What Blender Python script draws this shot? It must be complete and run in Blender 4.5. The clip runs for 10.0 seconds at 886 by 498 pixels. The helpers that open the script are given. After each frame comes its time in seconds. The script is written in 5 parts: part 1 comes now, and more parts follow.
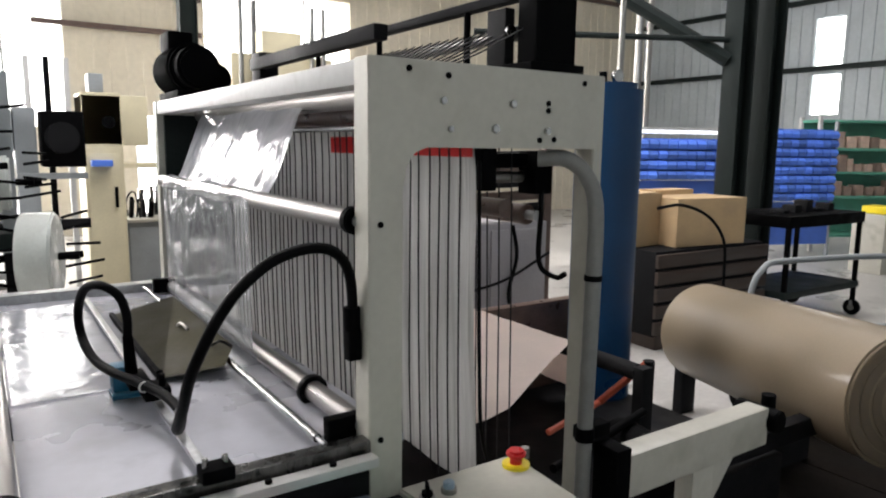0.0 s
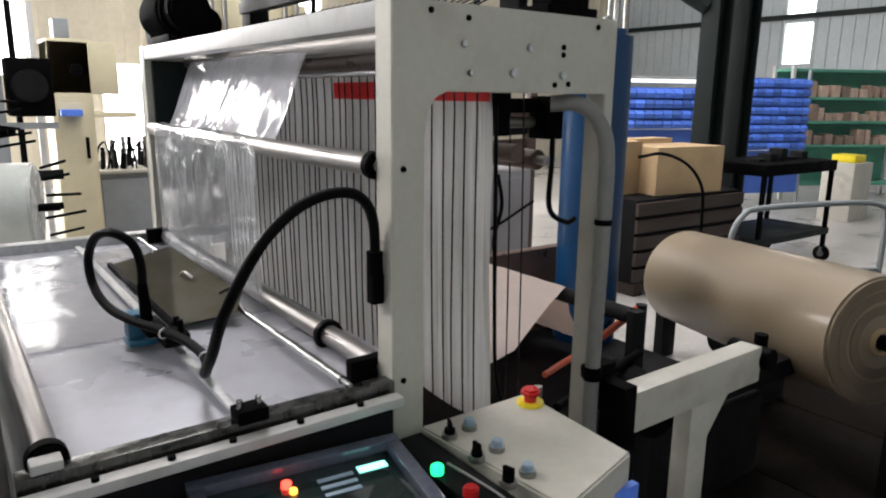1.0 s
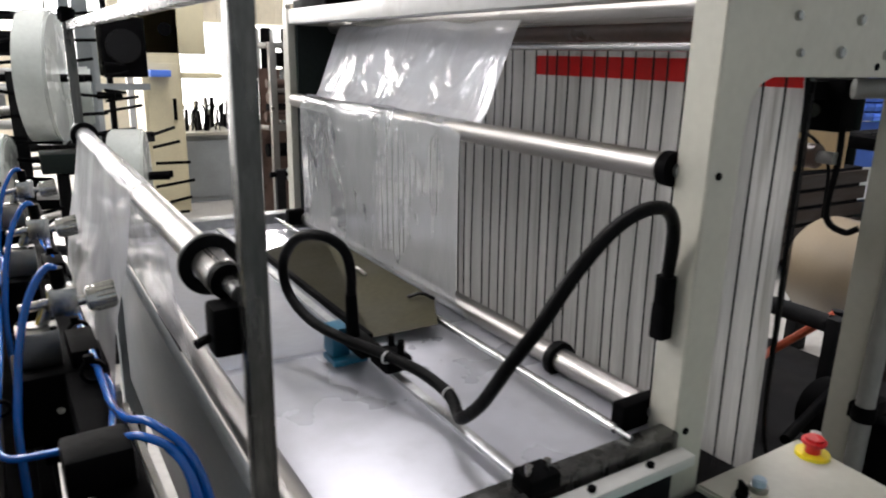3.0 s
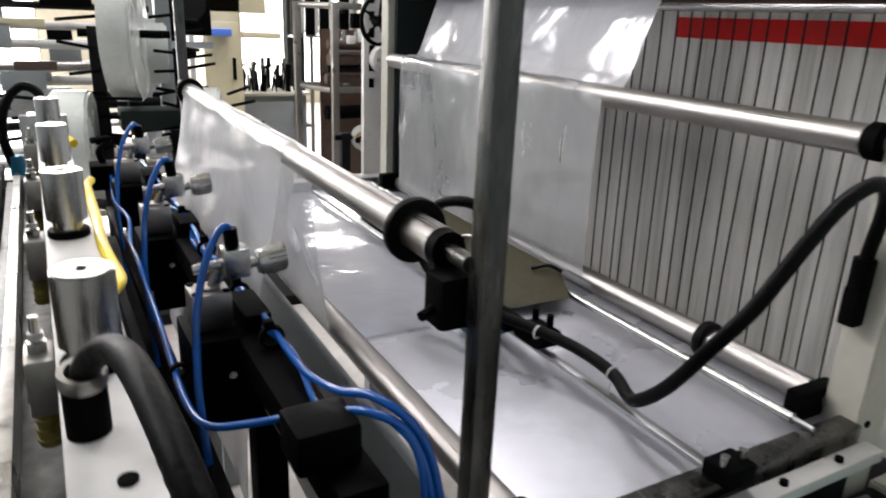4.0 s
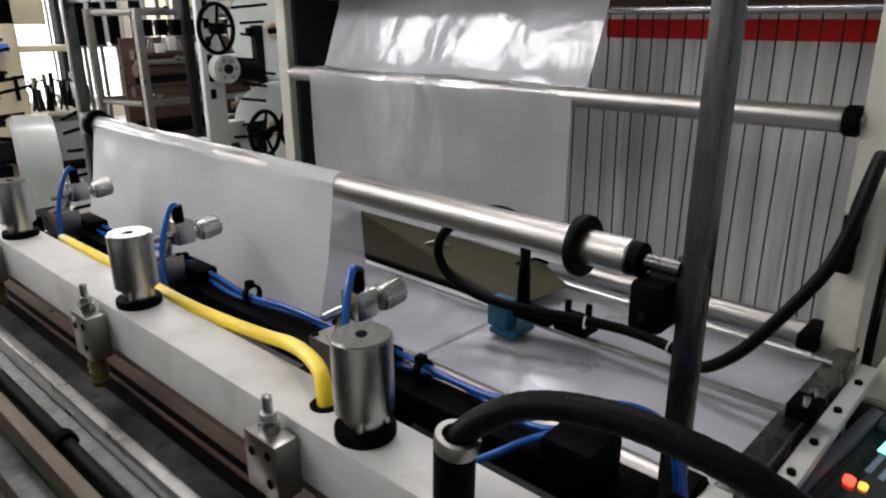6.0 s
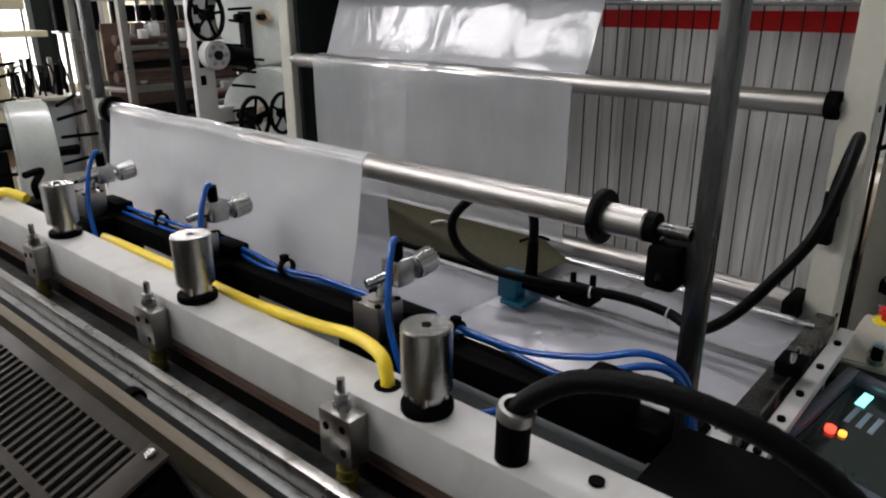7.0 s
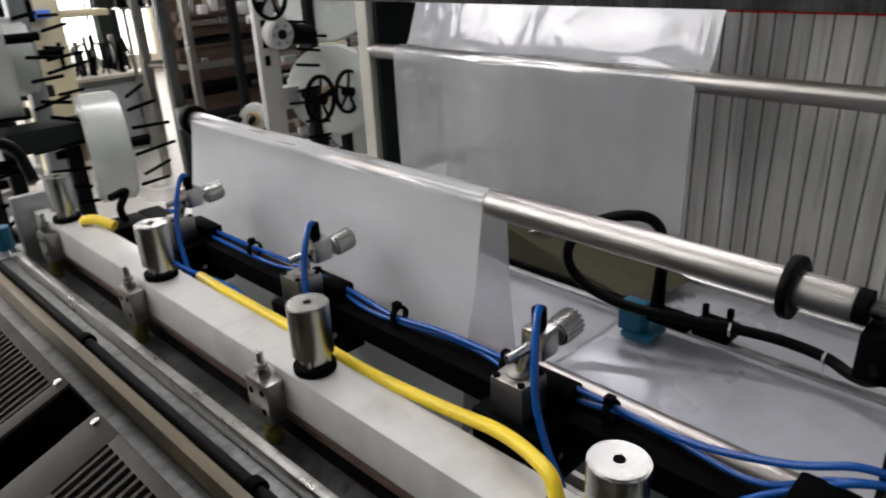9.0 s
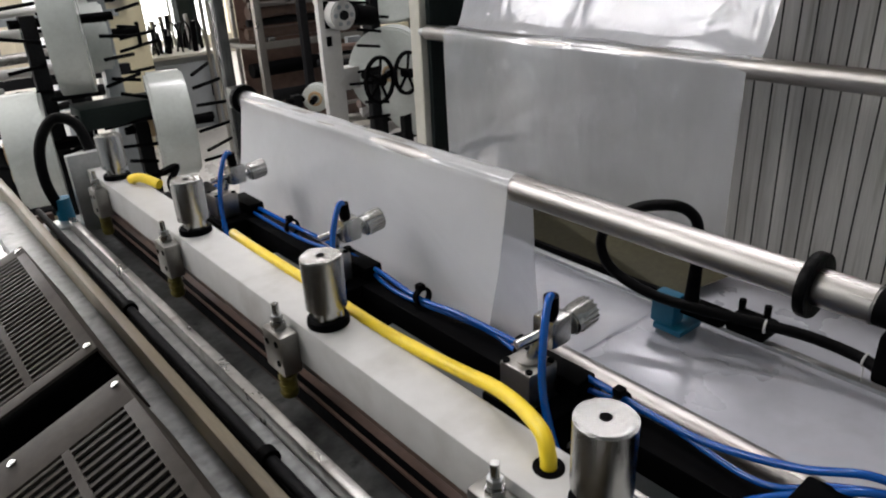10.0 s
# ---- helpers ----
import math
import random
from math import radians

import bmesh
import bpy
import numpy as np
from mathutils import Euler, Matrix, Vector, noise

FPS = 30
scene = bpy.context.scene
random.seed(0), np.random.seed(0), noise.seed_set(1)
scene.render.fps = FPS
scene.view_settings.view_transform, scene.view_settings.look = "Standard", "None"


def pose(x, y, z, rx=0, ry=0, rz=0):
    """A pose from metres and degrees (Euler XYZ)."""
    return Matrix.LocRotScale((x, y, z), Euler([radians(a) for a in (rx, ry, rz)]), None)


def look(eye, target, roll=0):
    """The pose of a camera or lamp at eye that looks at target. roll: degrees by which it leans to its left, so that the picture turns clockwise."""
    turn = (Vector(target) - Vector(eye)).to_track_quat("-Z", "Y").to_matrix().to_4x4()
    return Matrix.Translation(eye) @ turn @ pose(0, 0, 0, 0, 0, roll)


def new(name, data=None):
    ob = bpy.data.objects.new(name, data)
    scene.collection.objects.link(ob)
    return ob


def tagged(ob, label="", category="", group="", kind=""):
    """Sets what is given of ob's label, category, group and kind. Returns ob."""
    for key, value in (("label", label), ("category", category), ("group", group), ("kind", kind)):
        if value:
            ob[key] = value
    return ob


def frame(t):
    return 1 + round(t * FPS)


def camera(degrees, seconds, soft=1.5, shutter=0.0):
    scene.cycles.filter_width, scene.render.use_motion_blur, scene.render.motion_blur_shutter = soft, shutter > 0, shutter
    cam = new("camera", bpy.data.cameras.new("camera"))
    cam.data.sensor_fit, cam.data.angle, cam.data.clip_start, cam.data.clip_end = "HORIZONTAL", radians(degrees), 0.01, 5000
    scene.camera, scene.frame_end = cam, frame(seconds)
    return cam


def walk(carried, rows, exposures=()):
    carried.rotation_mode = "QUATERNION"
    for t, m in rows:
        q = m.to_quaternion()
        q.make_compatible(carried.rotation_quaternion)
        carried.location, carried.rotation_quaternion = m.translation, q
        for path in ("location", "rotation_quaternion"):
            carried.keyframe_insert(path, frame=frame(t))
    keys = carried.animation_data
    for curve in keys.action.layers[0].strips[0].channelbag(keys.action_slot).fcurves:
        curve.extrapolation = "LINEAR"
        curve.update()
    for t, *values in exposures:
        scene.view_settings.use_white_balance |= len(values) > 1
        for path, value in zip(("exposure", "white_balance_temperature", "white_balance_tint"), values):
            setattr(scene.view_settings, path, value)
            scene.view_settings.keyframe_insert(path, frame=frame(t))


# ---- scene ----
cam = camera(65.3, 10.0, 2.0, 0.4)
PATH = [
    (0, (0.016, 0.174, 1.527), (1.119, 1.816, 1.234), 0.7),
    (0.5, (-0.04, 0.187, 1.526), (1.109, 1.783, 1.161), 0.5),
    (1, (-0.065, 0.21, 1.516), (1.092, 1.783, 1.086), 0.7),
    (1.5, (-0.088, 0.292, 1.497), (1.002, 1.916, 1.077), 1.3),
    (2, (-0.113, 0.429, 1.517), (0.892, 2.076, 0.991), 1.3),
    (2.2, (-0.126, 0.47, 1.528), (0.886, 2.104, 0.974), 2.9),
    (3.3, (-0.279, 0.658, 1.544), (0.742, 2.291, 1.006), 0.7),
    (3.5, (-0.314, 0.686, 1.539), (0.689, 2.315, 0.954), 1.1),
    (4, (-0.364, 0.752, 1.525), (0.564, 2.407, 0.894), 2.4),
    (4.5, (-0.388, 0.857, 1.532), (0.526, 2.522, 0.904), 1.8),
    (5, (-0.443, 0.907, 1.546), (0.569, 2.505, 0.896), 1.5),
    (5.5, (-0.558, 0.965, 1.551), (0.674, 2.424, 0.953), -0.1),
    (5.7, (-0.615, 0.978, 1.554), (0.712, 2.349, 0.953), -0.4),
    (7, (-0.796, 0.968, 1.567), (0.614, 2.215, 0.892), 0.0),
    (7.5, (-0.826, 1.018, 1.607), (0.557, 2.29, 0.92), -1.2),
    (8, (-0.82, 1.108, 1.626), (0.589, 2.339, 0.918), -2.2),
    (8.5, (-0.807, 1.162, 1.651), (0.604, 2.35, 0.878), -2.8),
    (9, (-0.757, 1.151, 1.65), (0.517, 2.477, 0.863), -2.5),
    (9.5, (-0.711, 1.121, 1.648), (0.425, 2.556, 0.842), -3.2),
    (10, (-0.716, 1.111, 1.649), (0.407, 2.546, 0.825), -2.8),
]
EXPOSURES = [(0.0, -0.3), (1.0, -0.26), (2.0, -0.27), (3.5, -0.28), (4.5, -0.27), (5.5, -0.52), (7.0, -0.86), (8.5, -0.84), (10.0, -0.75)]
walk(cam, [(t, look(eye, target, roll)) for t, eye, target, roll in PATH], EXPOSURES)

# ---------- light ----------
world = bpy.data.worlds.new("world")
scene.world = world
world.use_nodes = True
wn = world.node_tree.nodes
sky = wn.new("ShaderNodeTexSky")
sky.sky_type, sky.sun_disc = "NISHITA", False
sky.sun_elevation, sky.sun_rotation = radians(50), radians(-20)
wn["Background"].inputs["Strength"].default_value = 0.15
world.node_tree.links.new(sky.outputs[0], wn["Background"].inputs["Color"])



def area_light(name, at, target, w, h, power, colour=(1, 1, 1)):
    d = bpy.data.lights.new(name, "AREA")
    d.shape, d.size, d.size_y, d.energy, d.color = "RECTANGLE", w, h, power, colour
    ob = new(name, d)
    ob.matrix_world = look(at, target)
    return ob


sun_data = bpy.data.lights.new("sun", "SUN")
sun_data.energy, sun_data.angle, sun_data.color = 2.5, radians(0.6), (1, 0.95, 0.87)
sun = new("sun", sun_data)
sun.matrix_world = look((0, 12, 14.3), (3.4, 2.66, 3.0))
# daylight in the far wall's windows and under the roof's daylight strips
area_light("far_window_light", (-1.7, 12.75, 2.55), (-0.6, 0, 1.2), 4.2, 4.6, 900, (1, 0.945, 0.93))
area_light("far_window_light_right", (4.9, 12.75, 3.6), (2.5, 0, 1.2), 2.8, 1.3, 380, (1, 0.955, 0.96))
area_light("left_window_light", (-3.85, 5.0, 4.9), (0.4, 1.9, 1.1), 4.4, 2.3, 370, (1, 0.955, 0.99))
area_light("strip_light_near", (1.4, 4.5, 6.9), (1.4, 4.5, 0), 1.1, 3.6, 330, (1, 0.96, 0.98))
area_light("strip_light_far", (6.0, 4.5, 6.6), (6.8, 4.5, 0), 1.0, 3.6, 400, (1, 0.96, 0.98))


# ---------- materials ----------
def material(name, base, rough=0.5, metal=0.0, vary=0.12, scale=6.0, fine=90.0, bump=0.02, spec=0.5, stretch=(1, 1, 1), random_piece=0.0, stain=None, coat=0.0):
    """Principled paint, metal or plastic with variation at two scales, wear and relief."""
    m = bpy.data.materials.new(name)
    m.use_nodes = True
    n, l = m.node_tree.nodes, m.node_tree.links
    b = n["Principled BSDF"]
    co = n.new("ShaderNodeTexCoord")
    mp = n.new("ShaderNodeMapping")
    mp.inputs["Scale"].default_value = stretch
    l.new(co.outputs["Object"], mp.inputs[0])
    big, small = n.new("ShaderNodeTexNoise"), n.new("ShaderNodeTexNoise")
    big.inputs["Scale"].default_value, big.inputs["Detail"].default_value = scale, 6
    small.inputs["Scale"].default_value, small.inputs["Detail"].default_value = fine, 4
    for t in (big, small):
        l.new(mp.outputs[0], t.inputs["Vector"])
    r1 = n.new("ShaderNodeMapRange")
    r1.inputs[1].default_value, r1.inputs[2].default_value = 0.3, 0.7
    r1.inputs[3].default_value, r1.inputs[4].default_value = 1 - vary, 1 + vary
    l.new(big.outputs[0], r1.inputs[0])
    r2 = n.new("ShaderNodeMapRange")
    r2.inputs[1].default_value, r2.inputs[2].default_value = 0.3, 0.7
    r2.inputs[3].default_value, r2.inputs[4].default_value = 1 - vary * 0.5, 1 + vary * 0.5
    l.new(small.outputs[0], r2.inputs[0])
    mul = n.new("ShaderNodeMath")
    mul.operation = "MULTIPLY"
    l.new(r1.outputs[0], mul.inputs[0])
    l.new(r2.outputs[0], mul.inputs[1])
    last = mul
    if random_piece:
        oi = n.new("ShaderNodeObjectInfo")
        r3 = n.new("ShaderNodeMapRange")
        r3.inputs[3].default_value, r3.inputs[4].default_value = 1 - random_piece, 1 + random_piece
        l.new(oi.outputs["Random"], r3.inputs[0])
        last = n.new("ShaderNodeMath")
        last.operation = "MULTIPLY"
        l.new(mul.outputs[0], last.inputs[0])
        l.new(r3.outputs[0], last.inputs[1])
    col = n.new("ShaderNodeVectorMath")
    col.operation = "SCALE"
    col.inputs[0].default_value = base
    l.new(last.outputs[0], col.inputs["Scale"])
    out = col.outputs[0]
    if stain:
        patch = n.new("ShaderNodeTexNoise")
        patch.inputs["Scale"].default_value, patch.inputs["Detail"].default_value = scale * 2.3, 8
        l.new(mp.outputs[0], patch.inputs["Vector"])
        pr = n.new("ShaderNodeMapRange")
        pr.inputs[1].default_value, pr.inputs[2].default_value = 0.56, 0.72
        l.new(patch.outputs[0], pr.inputs[0])
        mix = n.new("ShaderNodeMix")
        mix.data_type = "RGBA"
        l.new(pr.outputs[0], mix.inputs["Factor"])
        l.new(out, mix.inputs["A"])
        mix.inputs["B"].default_value = (*stain, 1)
        out = mix.outputs["Result"]
    l.new(out, b.inputs["Base Color"])
    rr = n.new("ShaderNodeMapRange")
    rr.inputs[1].default_value, rr.inputs[2].default_value = 0.3, 0.7
    rr.inputs[3].default_value, rr.inputs[4].default_value = max(0.03, rough * 0.75), min(1, rough * 1.3)
    l.new(big.outputs[0], rr.inputs[0])
    l.new(rr.outputs[0], b.inputs["Roughness"])
    b.inputs["Metallic"].default_value = metal
    b.inputs["Specular IOR Level"].default_value = spec
    b.inputs["Coat Weight"].default_value = coat
    if bump:
        bp = n.new("ShaderNodeBump")
        bp.inputs["Strength"].default_value, bp.inputs["Distance"].default_value = 0.35, bump * 0.05
        l.new(small.outputs[0], bp.inputs["Height"])
        l.new(bp.outputs[0], b.inputs["Normal"])
    return m


def glow(name, colour, strength):
    m = bpy.data.materials.new(name)
    m.use_nodes = True
    b = m.node_tree.nodes["Principled BSDF"]
    b.inputs["Base Color"].default_value = (*colour, 1)
    b.inputs["Emission Color"].default_value = (*colour, 1)
    b.inputs["Emission Strength"].default_value = strength
    return m


def film_material(name, clear, tint, wrinkle, rough=0.12, stretch=(1, 1, 1), crumple=10.0, gloss=0.03):
    """Plastic film: part clear, part milky, with a wrinkled gloss."""
    m = bpy.data.materials.new(name)
    m.use_nodes = True
    n, l = m.node_tree.nodes, m.node_tree.links
    b, out = n["Principled BSDF"], n["Material Output"]
    b.inputs["Base Color"].default_value = (*tint, 1)
    b.inputs["Roughness"].default_value = rough
    b.inputs["Specular IOR Level"].default_value = 0.2
    co, mp = n.new("ShaderNodeTexCoord"), n.new("ShaderNodeMapping")
    mp.inputs["Scale"].default_value = stretch
    l.new(co.outputs["Object"], mp.inputs[0])
    nz = n.new("ShaderNodeTexNoise")
    nz.inputs["Scale"].default_value, nz.inputs["Detail"].default_value, nz.inputs["Distortion"].default_value = crumple, 3, 0.8
    l.new(mp.outputs[0], nz.inputs["Vector"])
    bp = n.new("ShaderNodeBump")
    bp.inputs["Strength"].default_value, bp.inputs["Distance"].default_value = 0.6, wrinkle
    l.new(nz.outputs[0], bp.inputs["Height"])
    l.new(bp.outputs[0], b.inputs["Normal"])
    tr = n.new("ShaderNodeBsdfTransparent")
    tr.inputs[0].default_value = (0.97, 0.98, 1, 1)
    tl = n.new("ShaderNodeBsdfTranslucent")
    tl.inputs[0].default_value = (*tint, 1)
    body = n.new("ShaderNodeMixShader")
    body.inputs[0].default_value = 0.3
    l.new(b.outputs[0], body.inputs[1])
    l.new(tl.outputs[0], body.inputs[2])
    haze = n.new("ShaderNodeTexNoise")
    haze.inputs["Scale"].default_value, haze.inputs["Detail"].default_value = 4, 4
    l.new(mp.outputs[0], haze.inputs["Vector"])
    hr = n.new("ShaderNodeMapRange")
    hr.inputs[1].default_value, hr.inputs[2].default_value = 0.3, 0.7
    hr.inputs[3].default_value, hr.inputs[4].default_value = clear - 0.08, clear + 0.08
    l.new(haze.outputs[0], hr.inputs[0])
    mix = n.new("ShaderNodeMixShader")
    l.new(hr.outputs[0], mix.inputs[0])
    l.new(body.outputs[0], mix.inputs[1])
    l.new(tr.outputs[0], mix.inputs[2])
    fr = n.new("ShaderNodeLayerWeight")
    fr.inputs["Blend"].default_value = 0.25
    l.new(bp.outputs[0], fr.inputs["Normal"])
    fm = n.new("ShaderNodeMapRange")
    fm.inputs[3].default_value, fm.inputs[4].default_value = gloss, 0.65
    l.new(fr.outputs["Facing"], fm.inputs[0])
    gl = n.new("ShaderNodeBsdfGlossy")
    gl.inputs["Roughness"].default_value = rough
    l.new(bp.outputs[0], gl.inputs["Normal"])
    top = n.new("ShaderNodeMixShader")
    l.new(fm.outputs[0], top.inputs[0])
    l.new(mix.outputs[0], top.inputs[1])
    l.new(gl.outputs[0], top.inputs[2])
    l.new(top.outputs[0], out.inputs[0])
    return m


CREAM = material("cream_machine_paint", (0.50, 0.485, 0.42), 0.42, vary=0.07, scale=3, fine=60, stain=(0.40, 0.385, 0.32))
CREAM_OLD = material("old_cream_paint", (0.62, 0.56, 0.38), 0.5, vary=0.1, scale=3)
WHITE = material("white_machine_paint", (0.52, 0.515, 0.50), 0.38, vary=0.07, scale=4, fine=50, stain=(0.41, 0.40, 0.375))
GREY = material("grey_machine_paint", (0.26, 0.28, 0.29), 0.45, vary=0.12, scale=4)
DARK = material("dark_machine_paint", (0.010, 0.010, 0.011), 0.6, vary=0.25, scale=5, spec=0.08)
BLACK = material("black_anodised_metal", (0.002, 0.002, 0.0023), 0.6, vary=0.2, scale=9, spec=0.03)
RUBBER = material("black_rubber_hose", (0.0022, 0.0022, 0.0025), 0.45, vary=0.2, scale=20, fine=200, bump=0.05, spec=0.07)
STEEL = material("brushed_roller_steel", (0.34, 0.325, 0.31), 0.33, 1.0, vary=0.12, scale=5, fine=40, stretch=(30, 0.4, 30), bump=0.02)
CHROME = material("chrome", (0.44, 0.44, 0.43), 0.2, 1.0, vary=0.05, scale=8, fine=120, stretch=(6, 6, 0.6))
BARE = material("bare_galvanised_steel", (0.42, 0.43, 0.43), 0.38, 1.0, vary=0.18, scale=7, fine=60, stain=(0.30, 0.29, 0.27))
ALU = material("machined_aluminium", (0.33, 0.32, 0.30), 0.36, 1.0, vary=0.1, scale=12, fine=150)
DECK = material("polished_deck_sheet", (0.46, 0.465, 0.51), 0.28, 0.25, vary=0.07, scale=4, fine=30, spec=0.5, stain=(0.40, 0.405, 0.44))
# vertical streaks in the base colour stand in for highlights on the posts
POST = material("dark_worn_streaky_steel", (0.085, 0.085, 0.082), 0.27, 0.9, vary=0.4, scale=9, fine=70, stretch=(3, 3, 0.6), stain=(0.05, 0.055, 0.052))
MOTTLED = material("mottled_worn_steel", (0.15, 0.155, 0.155), 0.4, 0.75, vary=0.45, scale=16, fine=60, stain=(0.07, 0.075, 0.075))
LIP = material("bright_worn_steel", (0.42, 0.41, 0.39), 0.3, 0.9, vary=0.2, scale=9, fine=70, stain=(0.15, 0.14, 0.125))
# near-black base that puts the shade into the floor by the roll
FLOOR_SHADE = material("floor_shade", (0.013, 0.0105, 0.0085), 0.7, 0.0, vary=0.4, scale=3, fine=40, spec=0.03, stain=(0.012, 0.010, 0.009))
GREASE = material("greasy_yellow_paint", (0.11, 0.09, 0.015), 0.4, vary=0.4, scale=30)
VENT = material("brown_grey_sheet_steel", (0.040, 0.034, 0.029), 0.6, 0.0, vary=0.3, scale=5, fine=60, spec=0.1, stain=(0.026, 0.022, 0.019))
PAPER_WEB = material("pale_pink_paper_web", (0.74, 0.63, 0.57), 0.6, vary=0.07, scale=4, fine=100)
TEFLON = material("brown_heat_tape", (0.09, 0.055, 0.042), 0.35, vary=0.25, scale=14, stain=(0.09, 0.06, 0.05))
WOODBAR = material("tan_wear_strip", (0.12, 0.095, 0.055), 0.45, vary=0.15, scale=10, stretch=(4, 0.6, 4))
OLIVE = material("olive_sheet_steel", (0.050, 0.046, 0.028), 0.7, vary=0.2, scale=6, spec=0.15)
BLUE_TUBE = material("blue_air_tube", (0.001, 0.075, 0.34), 0.2, vary=0.1, scale=15, bump=0, spec=0.5)
YELLOW_TUBE = material("yellow_cable_sleeve", (0.82, 0.60, 0.02), 0.4, vary=0.08, scale=15, bump=0)
BLUE_PLASTIC = material("blue_sensor_plastic", (0.003, 0.11, 0.20), 0.4, vary=0.08, scale=15)
BLUE_BIN = material("blue_bin_plastic", (0.09, 0.21, 0.74), 0.45, vary=0.1, scale=5, random_piece=0.35)
BLUE_TANK = material("blue_tank_paint", (0.003, 0.04, 0.115), 0.35, vary=0.12, scale=3, spec=0.3, coat=0.05)
RED = material("red_tape", (0.88, 0.02, 0.02), 0.5, vary=0.1, scale=10)
RED_PAINT = material("red_plastic", (0.55, 0.012, 0.015), 0.3, vary=0.05, scale=10, bump=0)
ORANGE = material("worn_orange_red_paint", (0.60, 0.12, 0.06), 0.5, vary=0.2, scale=8)
YELLOW = material("yellow_plastic", (0.85, 0.68, 0.02), 0.4, vary=0.04, scale=10, bump=0)
GREY_CAP = material("grey_blue_button_plastic", (0.30, 0.40, 0.50), 0.35, vary=0.05, scale=10, bump=0)
PAPER = material("brown_kraft_paper", (0.225, 0.175, 0.115), 0.42, vary=0.09, scale=4, fine=120, stretch=(1, 1, 1), coat=0.25)
PAPER_END = material("paper_roll_end", (0.16, 0.12, 0.078), 0.8, vary=0.12, scale=30, fine=150)
WEB = material("pale_web_cloth", (0.63, 0.625, 0.61), 0.6, vary=0.2, scale=3, fine=60, stretch=(1, 9, 0.35), bump=0.03, stain=(0.43, 0.425, 0.40))
CORD = material("black_cord", (0.006, 0.006, 0.007), 0.7, vary=0.2, scale=40)
DARKWOOD = material("dark_brown_crate_wood", (0.035, 0.022, 0.016), 0.6, vary=0.3, scale=4, stretch=(0.5, 4, 4))
CARD = material("cardboard", (0.48, 0.34, 0.19), 0.75, vary=0.1, scale=6, random_piece=0.12)
CONDUIT = material("grey_flexible_conduit", (0.20, 0.20, 0.19), 0.5, vary=0.1, scale=12)
CONCRETE = material("worn_concrete_floor", (0.46, 0.445, 0.42), 0.32, vary=0.16, scale=1.2, fine=25, stain=(0.30, 0.29, 0.27), bump=0.06)
WALL = material("corrugated_wall_sheet", (0.42, 0.46, 0.48), 0.55, vary=0.1, scale=1.0, fine=12)
WALL_WARM = material("cream_wall_sheet", (0.66, 0.60, 0.48), 0.6, vary=0.1, scale=1.0, fine=12)
ROOF = material("pale_roof_sheet", (0.58, 0.56, 0.50), 0.6, vary=0.1, scale=1.0, fine=12)
GIRDER = material("dark_green_steelwork", (0.013, 0.018, 0.017), 0.55, vary=0.2, scale=3, spec=0.12)
GREEN = material("green_shelf_paint", (0.10, 0.34, 0.24), 0.5, vary=0.12, scale=5)
LILAC = material("grey_lilac_paint", (0.36, 0.345, 0.36), 0.5, vary=0.1, scale=3)
SCREEN = material("dark_display_glass", (0.015, 0.03, 0.03), 0.08, vary=0.2, scale=8, bump=0, spec=0.7)
FOIL_GREY = material("smoky_cover_plastic", (0.10, 0.11, 0.15), 0.12, vary=0.2, scale=6, bump=0, spec=0.7)
ROLL_FILM = material("wound_film", (0.60, 0.63, 0.60), 0.25, vary=0.08, scale=5, fine=60, stretch=(1, 1, 1), coat=0.3)
PARTS_MIX = material("assorted_cartons", (0.46, 0.33, 0.26), 0.7, vary=0.2, scale=8, random_piece=0.45)
FILM = film_material("crumpled_plastic_film", 0.22, (0.90, 0.91, 0.95), 0.014, 0.085, (1, 1, 0.7), 8.0, 0.055)
FILM_LOW = film_material("hanging_plastic_film", 0.62, (0.97, 0.98, 1.0), 0.011, 0.09, (1, 1, 0.5), 9.0, 0.10)
FILM_DANCER = film_material("milky_plastic_film_tight", 0.09, (0.98, 0.985, 1.0), 0.009, 0.14, (1, 0.6, 1), 6.0, 0.09)
FILM_DECK = film_material("flat_plastic_film", 0.5, (0.85, 0.86, 0.90), 0.004, 0.1)
GREEN_LED = glow("green_lamp", (0.02, 1.0, 0.3), 2.5)
RED_LED = glow("red_lamp", (1.0, 0.05, 0.03), 6)
ORANGE_LED = glow("orange_lamp", (1.0, 0.4, 0.05), 4)
CYAN_LED = glow("cyan_display_text", (0.3, 1.0, 0.9), 3)


# ---------- helpers ----------
def thing(name, at, label, category, group="", kind=""):
    ob = new(name)
    ob.empty_display_size = 0.05
    ob.location = at
    return tagged(ob, label, category, group, kind)


def world_at(ob):
    p = Vector((0, 0, 0))
    while ob:
        p += ob.location
        ob = ob.parent
    return p


def part(name, bm, mat, parent, label="", smooth=40, kind=""):
    """Link a bmesh in world coordinates as one mesh under a thing or a part."""
    me = bpy.data.meshes.new(name)
    if parent is not None:
        bmesh.ops.translate(bm, verts=bm.verts, vec=-world_at(parent))
    bm.normal_update()
    if smooth:
        for e in bm.edges:
            e.smooth = len(e.link_faces) == 2 and e.calc_face_angle(4) < radians(smooth)
        for f in bm.faces:
            f.smooth = True
    bm.to_mesh(me)
    bm.free()
    me.materials.append(mat)
    ob = new(name, me)
    ob.parent = parent
    return tagged(ob, label, kind=kind)


def structure(name, bm, mat, label, category, smooth=0):
    return tagged(part(name, bm, mat, None, "", smooth), label, category, kind="structure")


